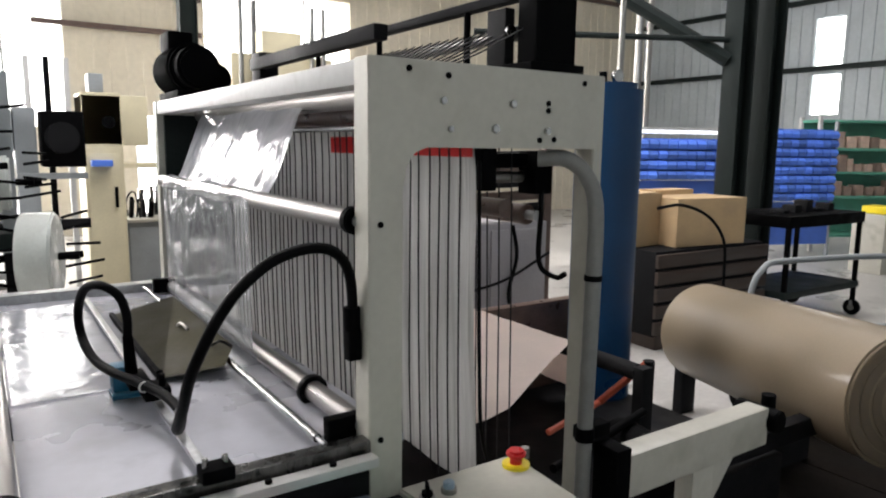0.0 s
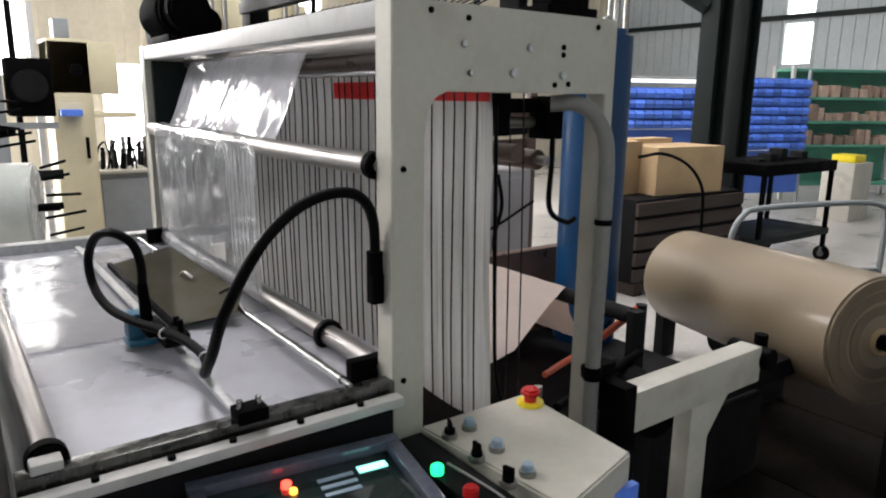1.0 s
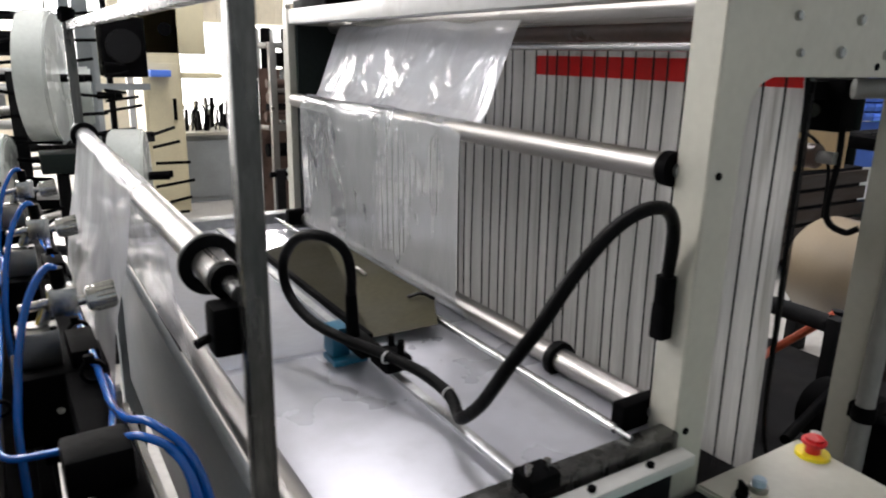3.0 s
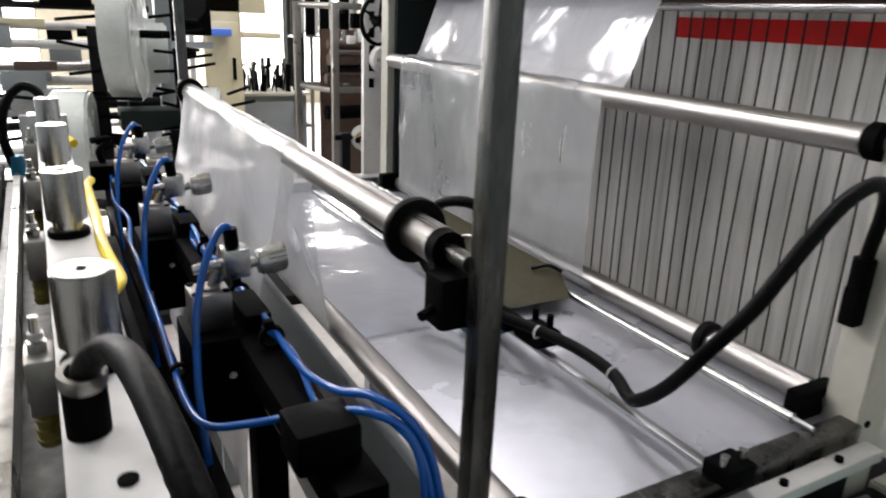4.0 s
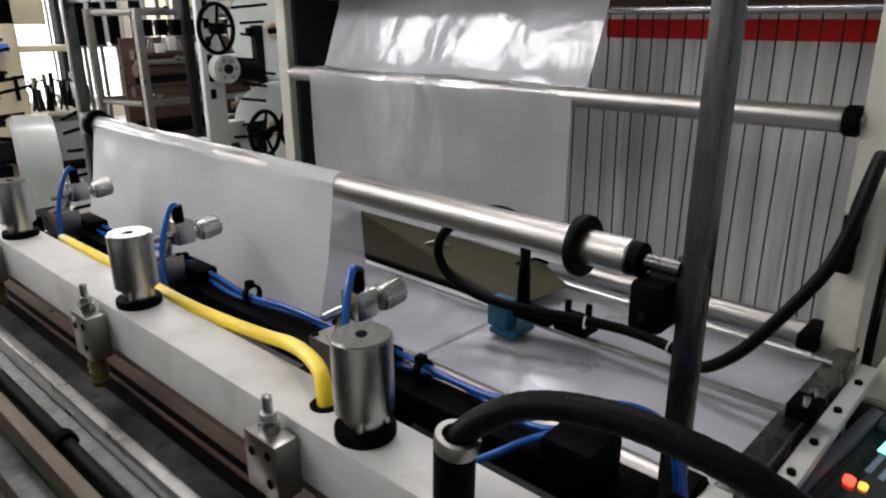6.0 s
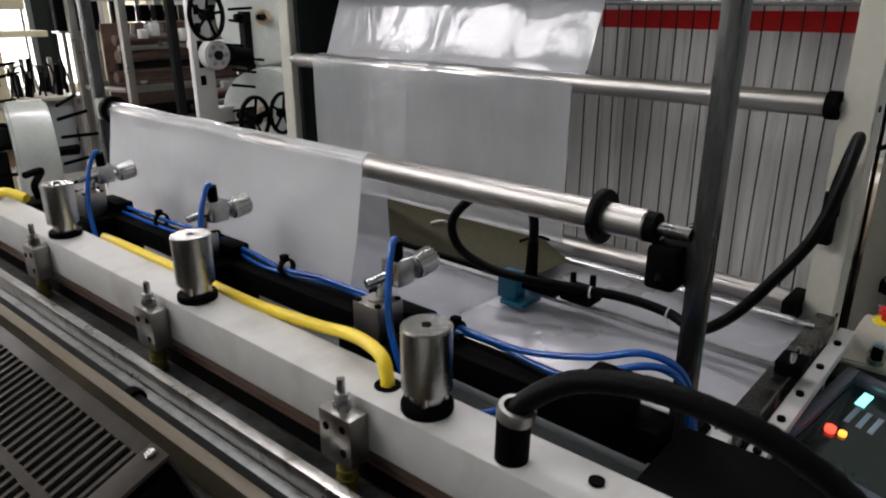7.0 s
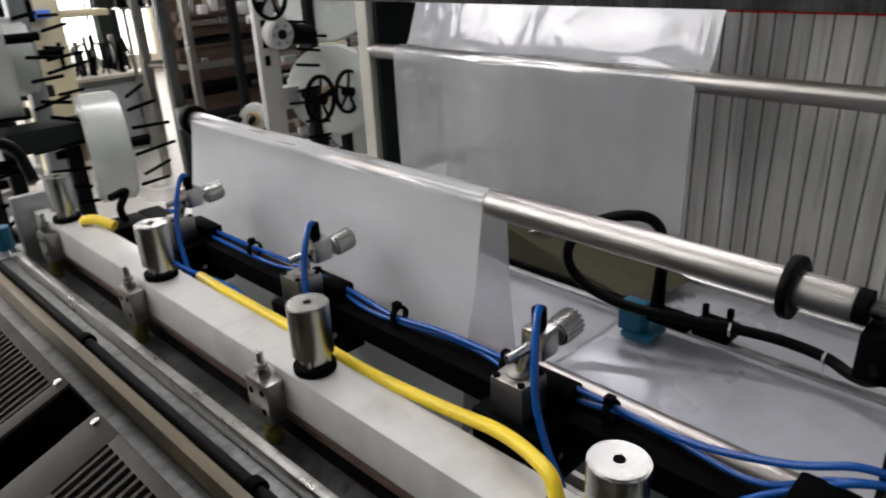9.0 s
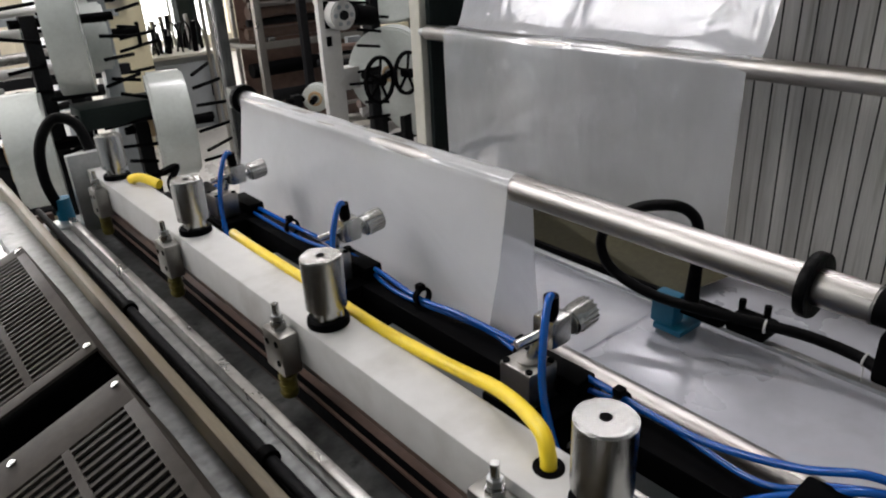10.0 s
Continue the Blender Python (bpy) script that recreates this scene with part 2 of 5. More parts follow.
def box(x0, x1, y0, y1, z0, z1, bevel=0.003, bm=None, m=None):
    bm = bm or bmesh.new()
    geom = bmesh.ops.create_cube(bm, size=1)["verts"]
    for v in geom:
        v.co = Vector(((x0 + x1) / 2 + v.co.x * (x1 - x0), (y0 + y1) / 2 + v.co.y * (y1 - y0), (z0 + z1) / 2 + v.co.z * (z1 - z0)))
    if m is not None:
        bmesh.ops.transform(bm, matrix=m, verts=geom)
    if bevel:
        es = list({e for v in geom for e in v.link_edges})
        bmesh.ops.bevel(bm, geom=es, offset=bevel, segments=2, affect="EDGES", profile=0.6)
    return bm


def rod(p0, p1, r, seg=24, bm=None, r2=None, bevel=0.0):
    bm = bm or bmesh.new()
    p0, p1 = Vector(p0), Vector(p1)
    d = p1 - p0
    g = bmesh.ops.create_cone(bm, cap_ends=True, segments=seg, radius1=r, radius2=r if r2 is None else r2, depth=d.length)["verts"]
    if bevel:
        es = [e for e in {e for v in g for e in v.link_edges} if any(len(f.verts) > 4 for f in e.link_faces)]
        g = list({v for v in g} | {v for v in bmesh.ops.bevel(bm, geom=es, offset=bevel, segments=2, affect="EDGES")["verts"]})
        g = [v for v in g if v.is_valid]
    bmesh.ops.transform(bm, matrix=Matrix.Translation((p0 + p1) / 2) @ d.to_track_quat("Z", "Y").to_matrix().to_4x4(), verts=g)
    return bm


def spline(pts, n=8):
    """Points along a smooth line through pts."""
    pts = [Vector(p) for p in pts]
    q = [pts[0] * 2 - pts[1]] + pts + [pts[-1] * 2 - pts[-2]]
    out = []
    for i in range(1, len(q) - 2):
        for k in range(n):
            t = k / n
            a, b, c, d = q[i - 1], q[i], q[i + 1], q[i + 2]
            out.append(0.5 * ((2 * b) + (c - a) * t + (2 * a - 5 * b + 4 * c - d) * t * t + (3 * b - a - 3 * c + d) * t ** 3))
    return out + [pts[-1]]


def tube(pts, r, n=8, seg=12, ridge=0.0, bm=None):
    bm = bm or bmesh.new()
    line = spline(pts, n)
    rings = []
    side = None
    for i, p in enumerate(line):
        d = (line[min(i + 1, len(line) - 1)] - line[max(i - 1, 0)]).normalized()
        if side is None:
            side = d.orthogonal().normalized()
        side = (side - d * side.dot(d)).normalized()
        up = d.cross(side)
        rr = r * (1 + ridge * (i % 2))
        rings.append([bm.verts.new(p + (side * math.cos(a) + up * math.sin(a)) * rr) for a in [2 * math.pi * k / seg for k in range(seg)]])
    for a, b in zip(rings, rings[1:]):
        for k in range(seg):
            bm.faces.new((a[k], a[(k + 1) % seg], b[(k + 1) % seg], b[k]))
    bm.faces.new(rings[0][::-1])
    bm.faces.new(rings[-1])
    return bm


def ring(centre, axis, r_out, r_in, width, seg=32, bm=None):
    bm = bm or bmesh.new()
    rot = Vector(axis).to_track_quat("Z", "Y").to_matrix().to_4x4()
    m = Matrix.Translation(centre) @ rot
    loops = [(r_in, -width / 2), (r_out * 0.97, -width / 2), (r_out, -width / 3), (r_out, width / 3), (r_out * 0.97, width / 2), (r_in, width / 2)]
    rows = [[bm.verts.new(m @ Vector((rr * math.cos(a), rr * math.sin(a), z))) for a in [2 * math.pi * k / seg for k in range(seg)]] for rr, z in loops]
    for i in range(len(rows)):
        a, b = rows[i], rows[(i + 1) % len(rows)]
        for k in range(seg):
            bm.faces.new((a[k], a[(k + 1) % seg], b[(k + 1) % seg], b[k]))
    return bm


def sheet(profile, y0, y1, ny=24, wave=0.0, thick=0.0006, nsub=6, seed=1.0):
    """A web: a line of (x, z) swept over y0..y1, slightly uneven."""
    bm = bmesh.new()
    line = []
    for (a, b) in zip(profile, profile[1:]):
        for k in range(nsub):
            line.append(Vector((a[0] + (b[0] - a[0]) * k / nsub, 0, a[1] + (b[1] - a[1]) * k / nsub)))
    line.append(Vector((profile[-1][0], 0, profile[-1][1])))
    rows = []
    for i, p in enumerate(line):
        d = (line[min(i + 1, len(line) - 1)] - line[max(i - 1, 0)]).normalized()
        nrm = Vector((-d.z, 0, d.x))
        row = []
        for j in range(ny + 1):
            y = y0 + (y1 - y0) * j / ny
            w = wave * noise.noise(Vector((seed + y * 7, i * 0.12, seed)))
            row.append(bm.verts.new(p + nrm * w + Vector((0, y + wave * 0.5 * noise.noise(Vector((i * 0.3, seed, 0))), 0))))
        rows.append(row)
    for a, b in zip(rows, rows[1:]):
        for j in range(ny):
            bm.faces.new((a[j], a[j + 1], b[j + 1], b[j]))
    g = bmesh.ops.solidify(bm, geom=bm.faces[:], thickness=thick)
    return bm


def arc(cx, cz, r, a0, a1, n=8):
    return [(cx + r * math.cos(radians(a0 + (a1 - a0) * k / n)), cz + r * math.sin(radians(a0 + (a1 - a0) * k / n))) for k in range(n + 1)]


def plate(outline, y0, y1, bevel=0.0):
    """An outline of (x, z) made into a plate between y0 and y1."""
    bm = bmesh.new()
    f = bm.faces.new([bm.verts.new((x, y0, z)) for x, z in outline])
    g = bmesh.ops.extrude_face_region(bm, geom=[f])["geom"]
    bmesh.ops.translate(bm, verts=[v for v in g if isinstance(v, bmesh.types.BMVert)], vec=(0, y1 - y0, 0))
    bmesh.ops.recalc_face_normals(bm, faces=bm.faces)
    if bevel:
        bmesh.ops.bevel(bm, geom=bm.edges[:], offset=bevel, segments=2, affect="EDGES")
    return bm


def roller(name, x, z, r, y0, y1, label, mat=None, shaft=0.5, group="machine rollers"):
    t = thing(name, (x, y0, z), label, "roller", group)
    part("shell", rod((x, y0, z), (x, y1, z), r, 40, bevel=0.002), mat or STEEL, t)
    part("journal", rod((x, y0 - 0.03, z), (x, y0 + 0.002, z), r * shaft, 20), BARE, t)
    part("journal", rod((x, y1 - 0.002, z), (x, y1 + 0.03, z), r * shaft, 20), BARE, t)
    return t


# ---------- the hall ----------
HX0, HX1, HY0, HY1 = -4.0, 15.0, -3.0, 13.0
structure("floor", box(HX0, HX1, HY0, HY1, -0.2, 0, 0), CONCRETE, "worn grey concrete factory floor", "floor")


def wall_with_openings(name, along, at, a0, a1, z1, holes, mat, label, thick=0.12):
    """A corrugated wall along x or y, with rectangular openings (a0, a1, z0, z1)."""
    bm = bmesh.new()
    xs = sorted({a0, a1, *[h[0] for h in holes], *[h[1] for h in holes]})
    zs = sorted({0.0, z1, *[h[2] for h in holes], *[h[3] for h in holes]})
    for u0, u1 in zip(xs, xs[1:]):
        for w0, w1 in zip(zs, zs[1:]):
            if any(h[0] <= u0 and u1 <= h[1] and h[2] <= w0 and w1 <= h[3] for h in holes):
                continue
            if along == "x":
                box(u0, u1, at, at + thick, w0, w1, 0, bm)
            else:
                box(at, at + thick, u0, u1, w0, w1, 0, bm)
            # ribs of the sheet
            k = math.ceil(u0 / 0.25)
            s = -0.02 if along == "x" or at > 0 else thick
            while k * 0.25 + 0.04 < u1:
                c = k * 0.25
                if c > u0:
                    if along == "x":
                        box(c - 0.03, c + 0.03, at + (s if at > 0 else thick), at + (s if at > 0 else thick) + 0.02, w0, w1, 0, bm)
                    else:
                        box(at + s, at + s + 0.02, c - 0.03, c + 0.03, w0, w1, 0, bm)
                k += 1
    return structure(name, bm, mat, label, "wall")


far_holes = [(-3.8, -0.5, 0.1, 4.9), (-0.4, 1.3, 1.75, 4.9), (3.5, 6.35, 2.8, 4.3), (2.3, 4.2, 0.3, 2.0)]
wall_with_openings("wall_far", "x", HY1, HX0, HX1, 6.6, far_holes, WALL_WARM, "cream corrugated wall with a long bright window")
right_holes = [(7.8, 8.4, 2.28, 3.14), (7.8, 8.4, 3.31, 4.3)]
wall_with_openings("wall_right", "y", HX1, HY0, HY1, 6.6, right_holes, WALL, "unseen wall set close to cut light from behind with narrow windows")
# left and near walls are out of view, moved close to block light
wall_with_openings("wall_left", "y", HX0 - 0.12, HY0, HY1, 6.6, [(2.7, 7.3, 3.7, 6.1)], WALL, "unseen wall with one high window, set close to darken the left")
wall_with_openings("wall_near", "x", HY0 - 0.12, HX0, HX1, 6.6, [], WALL, "unseen wall set close to cut light from behind")


PANE = glow("bright_frosted_pane", (1.0, 0.985, 0.96), 7.0)


def window_panes(name, x0, x1, y0, y1, z0, z1, label):
    """Frosted panes that glow with the daylight behind them, in a thin steel frame."""
    t = thing(name, ((x0 + x1) / 2, (y0 + y1) / 2, z0), label, "window", kind="structure")
    wide = max(x1 - x0, y1 - y0)
    n = max(1, round(wide / 0.85))
    for k in range(n):
        if x1 - x0 > y1 - y0:
            a, b = x0 + wide * k / n, x0 + wide * (k + 1) / n
            part("pane", box(a + 0.02, b - 0.02, y0, y0 + 0.01, z0 + 0.02, z1 - 0.02, 0), PANE, t, "", 0)
            part("mullion", box(a - 0.02, a + 0.02, y0 - 0.02, y0 + 0.03, z0, z1, 0), ALU, t, "", 0)
        else:
            a, b = y0 + wide * k / n, y0 + wide * (k + 1) / n
            part("pane", box(x0, x0 + 0.01, a + 0.02, b - 0.02, z0 + 0.02, z1 - 0.02, 0), PANE, t, "", 0)
            part("mullion", box(x0 - 0.02, x0 + 0.03, a - 0.02, a + 0.02, z0, z1, 0), ALU, t, "", 0)
    return t


window_panes("window_1", -0.4, 1.3, HY1 + 0.06, HY1 + 0.07, 1.75, 4.9, "tall bright frosted factory window")
window_panes("window_7", 2.3, 4.2, HY1 + 0.06, HY1 + 0.07, 0.3, 2.0, "low bright frosted window beside the machines")
window_panes("window_2", 3.5, 6.35, HY1 + 0.06, HY1 + 0.07, 2.8, 4.3, "long bright frosted factory window")
window_panes("window_3", HX1 + 0.06, HX1 + 0.07, 7.8, 8.4, 2.28, 3.14, "narrow bright frosted window")
window_panes("window_4", HX1 + 0.06, HX1 + 0.07, 7.8, 8.4, 3.31, 4.3, "narrow bright frosted window")
window_panes("window_5", HX0 - 0.07, HX0 - 0.06, 2.7, 7.3, 3.7, 6.1, "long bright frosted factory window")
window_panes("window_6", -3.8, -0.5, HY1 + 0.06, HY1 + 0.07, 0.1, 4.9, "tall bright frosted factory window")


def roof():
    """Two slopes of pale sheet with open daylight strips, over purlins and rafters."""
    bm = bmesh.new()
    ridge = 4.0

    def zr(x):
        return 6.4 + 1.3 * (1 - abs(x - ridge) / 11.0)
    cuts = [HX0 - 0.2, -0.6, 0.8, 2.0, ridge, 5.4, 6.6, 11.0, HX1 + 0.2]
    open_bays = {(0.8, 2.0), (5.4, 6.6)}
    for a, b in zip(cuts, cuts[1:]):
        for y0, y1 in ((HY0, -1.5), (-1.5, 2.6), (2.6, 6.4), (6.4, HY1 + 0.1)):
            if (a, b) in open_bays and (y0, y1) == (2.6, 6.4):
                continue
            vs = [bm.verts.new(p) for p in ((a, y0, zr(a)), (b, y0, zr(b)), (b, y1, zr(b)), (a, y1, zr(a)))]
            bm.faces.new(vs)
    bmesh.ops.solidify(bm, geom=bm.faces[:], thickness=0.05)
    y = HY0 + 0.3
    while y < HY1:
        for a, b in zip(cuts, cuts[1:]):
            if (a, b) not in open_bays:
                p, q = Vector((a, y, zr(a) - 0.02)), Vector((b, y, zr(b) - 0.02))
                d = (q - p)
                box(-d.length / 2, d.length / 2, -0.03, 0.03, -0.03, 0.01, 0, bm, Matrix.Translation((p + q) / 2) @ Matrix.Rotation(-math.atan2(d.z, d.x), 4, "Y"))
        y += 0.6
    return structure("ceiling", bm, ROOF, "pale sheet roof with open daylight strips", "ceiling")


roof()


def truss_column(x, y, label):
    t = thing("steel_column", (x, y, 0), label, "column", "hall columns")
    part("flange", box(x - 0.12, x - 0.10, y - 0.10, y + 0.10, 0, 6.6, 0.002), GIRDER, t)
    part("flange", box(x + 0.10, x + 0.12, y - 0.10, y + 0.10, 0, 6.6, 0.002), GIRDER, t)
    part("web", box(x - 0.10, x + 0.10, y - 0.008, y + 0.008, 0, 6.6, 0), GIRDER, t)
    part("base_plate", box(x - 0.2, x + 0.2, y - 0.2, y + 0.2, 0, 0.02, 0.003), GIRDER, t)
    return t


truss_column(6.47, 4.48, "dark green steel column of the hall")
truss_column(7.06, 4.52, "dark green steel column of the hall")
truss_column(2.6, 10.5, "dark green steel column of the hall")
truss_column(-1.2, 9.0, "dark green steel column of the hall")
for i, y in enumerate((4.6, 10.5)):
    t = thing("roof_truss", (4.0, y, 5.0), "dark steel roof truss with slanting braces", "roof truss", "roof trusses")
    part("bottom_chord", box(HX0, HX1, y - 0.06, y + 0.06, 5.0, 5.14, 0), GIRDER, t)
    for k in range(11):
        x = HX0 + 1 + k * 2
        part("brace", rod((x, y, 5.1), (x + 1, y, 6.6), 0.035, 8), GIRDER, t)
        part("brace", rod((x + 1, y, 6.6), (x + 2, y, 5.1), 0.035, 8), GIRDER, t)
t = thing("knee_brace", (6.36, 4.53, 2.42), "dark steel knee braces rising from the column", "roof brace")
part("brace", rod((6.36, 4.53, 2.42), (4.95, 6.5, 3.97), 0.075, 8), GIRDER, t)
part("brace", rod((6.36, 4.53, 3.3), (5.2, 6.1, 3.65), 0.035, 8), GIRDER, t)
part("tie", rod((6.36, 4.53, 2.62), (4.2, 5.9, 2.66), 0.03, 8), GIRDER, t)
# girts on the right
t = thing("wall_girt", (HX1 - 0.1, 4, 3.2), "dark steel wall rails", "wall rail")
for z in (1.6, 3.2, 4.6):
    part("rail", box(HX1 - 0.14, HX1 - 0.05, HY0, HY1, z, z + 0.1, 0), GIRDER, t)
t = thing("wall_girt", (4, HY1 - 0.1, 3.2), "brown steel wall rails on the cream wall", "wall rail")
for z in (3.35, 3.95, 4.5):
    part("rail", box(0.86, 3.44, HY1 - 0.12, HY1 - 0.03, z, z + 0.08, 0), TEFLON, t)
for z in (5.1, 5.9):
    part("rail", box(HX0, HX1, HY1 - 0.12, HY1 - 0.03, z, z + 0.09, 0), TEFLON, t)


# ---------- the accumulator frame ----------
PX0, PX1, PZ1 = 0.553, 1.10, 1.673
frame_thing = thing("accumulator_frame", (0.8, 1.2, 0), "cream painted portal frame of a bag-making machine", "machine frame")


def portal(y0, y1):
    o = [(PX0, 0.0), (PX0, PZ1), (PX1, PZ1), (PX1, 0.0), (1.072, 0.0), (1.072, 1.525), (0.668, 1.525)]
    o += [(0.62 + 0.048 * (1 - math.sin(radians(a))), 1.458 + 0.067 * math.cos(radians(a))) for a in (30, 60)]
    o += [(0.62, 1.45), (0.62, 0.0)]
    return plate(o, y0, y1, 0.002)


part("side_plate", portal(1.197, 1.25), CREAM, frame_thing)
part("side_plate", portal(2.79, 2.84), CREAM, frame_thing)
part("cross_beam", box(PX0 + 0.002, 0.61, 1.25, 2.79, 1.628, PZ1 - 0.002), WHITE, frame_thing)
# dark panel added for the shade on the far plate's inner face
part("shade_panel", box(0.575, 1.06, 2.772, 2.789, 1.0, 1.625, 0.002), GIRDER, frame_thing, "added dark panel where the far side plate is in shade")
part("cross_beam", box(1.03, 1.09, 1.25, 2.79, 1.60, 1.66), CREAM, frame_thing)
for x, z, r in ((0.699, 1.606, 0.007), (0.855, 1.607, 0.008), (0.815, 1.56, 0.009), (0.943, 1.559, 0.008), (0.715, 1.558, 0.006)):
    b = part("bolt", rod((x, 1.19, z), (x, 1.199, z), r, 6, bevel=0.001), CHROME, frame_thing)
for x, z in ((0.63, 1.657), (0.71, 1.65), (0.945, 1.612), (0.945, 1.598), (0.925, 1.541), (0.962, 1.543), (1.04, 1.655), (0.575, 1.395), (0.575, 1.012)):
    part("screw_hole", rod((x, 1.1945, z), (x, 1.199, z), 0.0055, 12), BLACK, frame_thing)
# drive and guides on the frame's top
motor = thing("drive_motor", (0.62, 2.62, 1.68), "black electric drive motor on the machine frame", "motor")
part("housing", rod((0.615, 2.50, 1.765), (0.615, 2.76, 1.765), 0.075, 28, bevel=0.008), BLACK, motor)
for k in range(8):
    part("cooling_fin", ring((0.615, 2.53 + k * 0.026, 1.765), (0, 1, 0), 0.083, 0.07, 0.006, 24), BLACK, motor)
part("end_bell", rod((0.615, 2.44, 1.765), (0.615, 2.50, 1.765), 0.066, 28, bevel=0.01), BLACK, motor)
part("terminal_box", box(0.56, 0.64, 2.60, 2.72, 1.83, 1.89, 0.006), BLACK, motor)
part("foot", box(0.56, 0.68, 2.50, 2.76, 1.672, 1.695, 0.002), BLACK, motor)
part("shaft_nose", rod((0.70, 2.55, 1.74), (0.70, 2.72, 1.74), 0.05, 20, bevel=0.006), BLACK, motor)
carriage = thing("guide_carriage", (0.97, 1.23, 1.673), "black guide carriage standing on the machine frame", "machine part")
part("upright", box(0.915, 1.02, 1.205, 1.26, 1.673, 2.15, 0.004), BLACK, carriage)
part("upright", box(0.90, 0.925, 1.28, 1.34, 1.673, 1.80, 0.004), DARK, carriage)
part("eyelet", ring((0.912, 1.277, 1.755), (0, 1, 0), 0.012, 0.006, 0.006, 20), CHROME, carriage)
part("foot", box(0.90, 1.04, 1.20, 1.36, 1.673, 1.69, 0.002), BLACK, carriage)
part("rail", box(0.92, 0.95, 1.25, 2.60, 1.815, 1.835, 0.003), DARK, carriage)
part("rail", box(0.86, 0.90, 1.75, 2.70, 1.79, 1.83, 0.004), DARK, carriage)
part("upright", box(0.87, 0.94, 2.62, 2.70, 1.673, 1.85, 0.004), DARK, carriage)
for y in (1.45, 1.85, 2.25):
    part("tie_rod", rod((0.93, y, 1.68), (0.93, y, 1.82), 0.008, 10), BLACK, carriage)
roller("top_roller", 0.95, 1.755, 0.014, 1.30, 2.60, "polished steel roller on the frame's top")
roller("feed_roller", 0.70, 1.625, 0.022, 1.27, 2.77, "polished steel feed roller")
roller("feed_roller", 0.76, 1.60, 0.026, 1.27, 2.77, "dull brown-grey feed roller", TEFLON)
roller("tie_bar", 0.73, 1.565, 0.007, 1.26, 2.78, "thin bright steel tie bar", CHROME)
mid = roller("turn_roller", 0.559, 1.397, 0.021, 1.275, 2.765, "polished steel turning roller under plastic film")
part("end_cap", rod((0.559, 1.251, 1.397), (0.559, 1.275, 1.397), 0.025, 28, bevel=0.003), BLACK, mid)
low = roller("lower_roller", 0.562, 1.024, 0.021, 1.275, 2.70, "polished steel lower roller with a black collar")
part("collar", ring((0.562, 1.468, 1.024), (0, 1, 0), 0.032, 0.021, 0.016), RUBBER, low)
part("bearing_block", box(0.50, 0.59, 1.251, 1.276, 1.001, 1.045, 0.004), BLACK, low)
part("bearing_block", box(0.50, 0.585, 2.70, 2.73, 1.005, 1.055, 0.004), BLACK, low)
roller("guide_rod", 0.475, 1.022, 0.008, 1.24, 2.72, "thin bright guide rod above the deck", CHROME)

# ---------- web cloth with black cords ----------
cloth = thing("web_cloth", (0.8, 1.22, 0.86), "pale woven web hanging behind black cords", "web")
part("cloth", sheet([(0.79, 1.60), (0.795, 1.4), (0.80, 1.15), (0.81, 0.84)], 1.228, 2.74, 40, 0.006, 0.001, 8, 3.0), WEB, cloth)
part("red_tape", sheet([(0.785, 1.548), (0.7865, 1.508)], 1.226, 1.85, 20, 0.002, 0.001, 4, 5.0), RED, cloth, "red tape along the top")
random.seed(4)
for k in range(0, 40):
    y = 1.245 + k * 0.0372 + random.uniform(-0.003, 0.003)
    x = 0.772 + random.uniform(-0.004, 0.004)
    dy = random.uniform(-0.007, 0.007)
    me = tube([(0.945, y, 1.772), (0.82, y, 1.705), (0.70, y, 1.650), (0.745, y, 1.63), (x, y, 1.56), (x + 0.002, y + dy * 0.3, 1.3), (x + 0.004, y + dy, 1.05), (x + 0.01, y + dy, 0.84)], 0.0019, 3, 5)
    c = tagged(new("cord", None), "thin black cord running down the web", "cord", "black cords")
    c.location = (x, y, 0.84)
    part("strand", me, CORD, c)
for k in range(4):
    y = 1.30 + k * 0.042
    c = tagged(new("cord", None), "thin black cord behind the web", "cord", "black cords")
    c.location = (0.95, y, 0.84)
    part("strand", tube([(0.94, y, 1.56), (0.95, y, 1.2), (0.955, y, 0.82)], 0.0018, 3, 5), CORD, c)
edge_cord = tagged(new("edge_cord", None), "thick black cord along the web's near edge", "cord")
edge_cord.location = (0.8, 1.222, 0.8)
part("strand", tube([(0.80, 1.222, 1.50), (0.804, 1.222, 1.3), (0.808, 1.22, 1.1), (0.82, 1.222, 0.95), (0.86, 1.225, 0.86), (0.95, 1.24, 0.83)], 0.004, 5, 8), RUBBER, edge_cord)
# clutter inside the portal
inner = thing("inner_drive", (0.9, 1.5, 1.45), "dark drive gear inside the machine frame", "machine part")
part("bracket", box(0.845, 0.88, 1.27, 1.33, 1.44, 1.525, 0.003), BLACK, inner)
part("bar", box(0.86, 1.03, 1.30, 1.34, 1.485, 1.515, 0.003), BLACK, inner)
part("bar", rod((0.87, 1.32, 1.465), (1.0, 1.32, 1.465), 0.012, 16), ALU, inner)
part("clamp", box(0.985, 1.03, 1.27, 1.33, 1.43, 1.52, 0.004), BLACK, inner)
part("cross_shaft", rod((0.93, 1.30, 1.40), (0.93, 2.78, 1.40), 0.02, 24), TEFLON, inner)
inner_roll = roller("inner_roller", 0.99, 1.385, 0.022, 1.30, 2.76, "brown rubbered roller inside the frame", TEFLON)

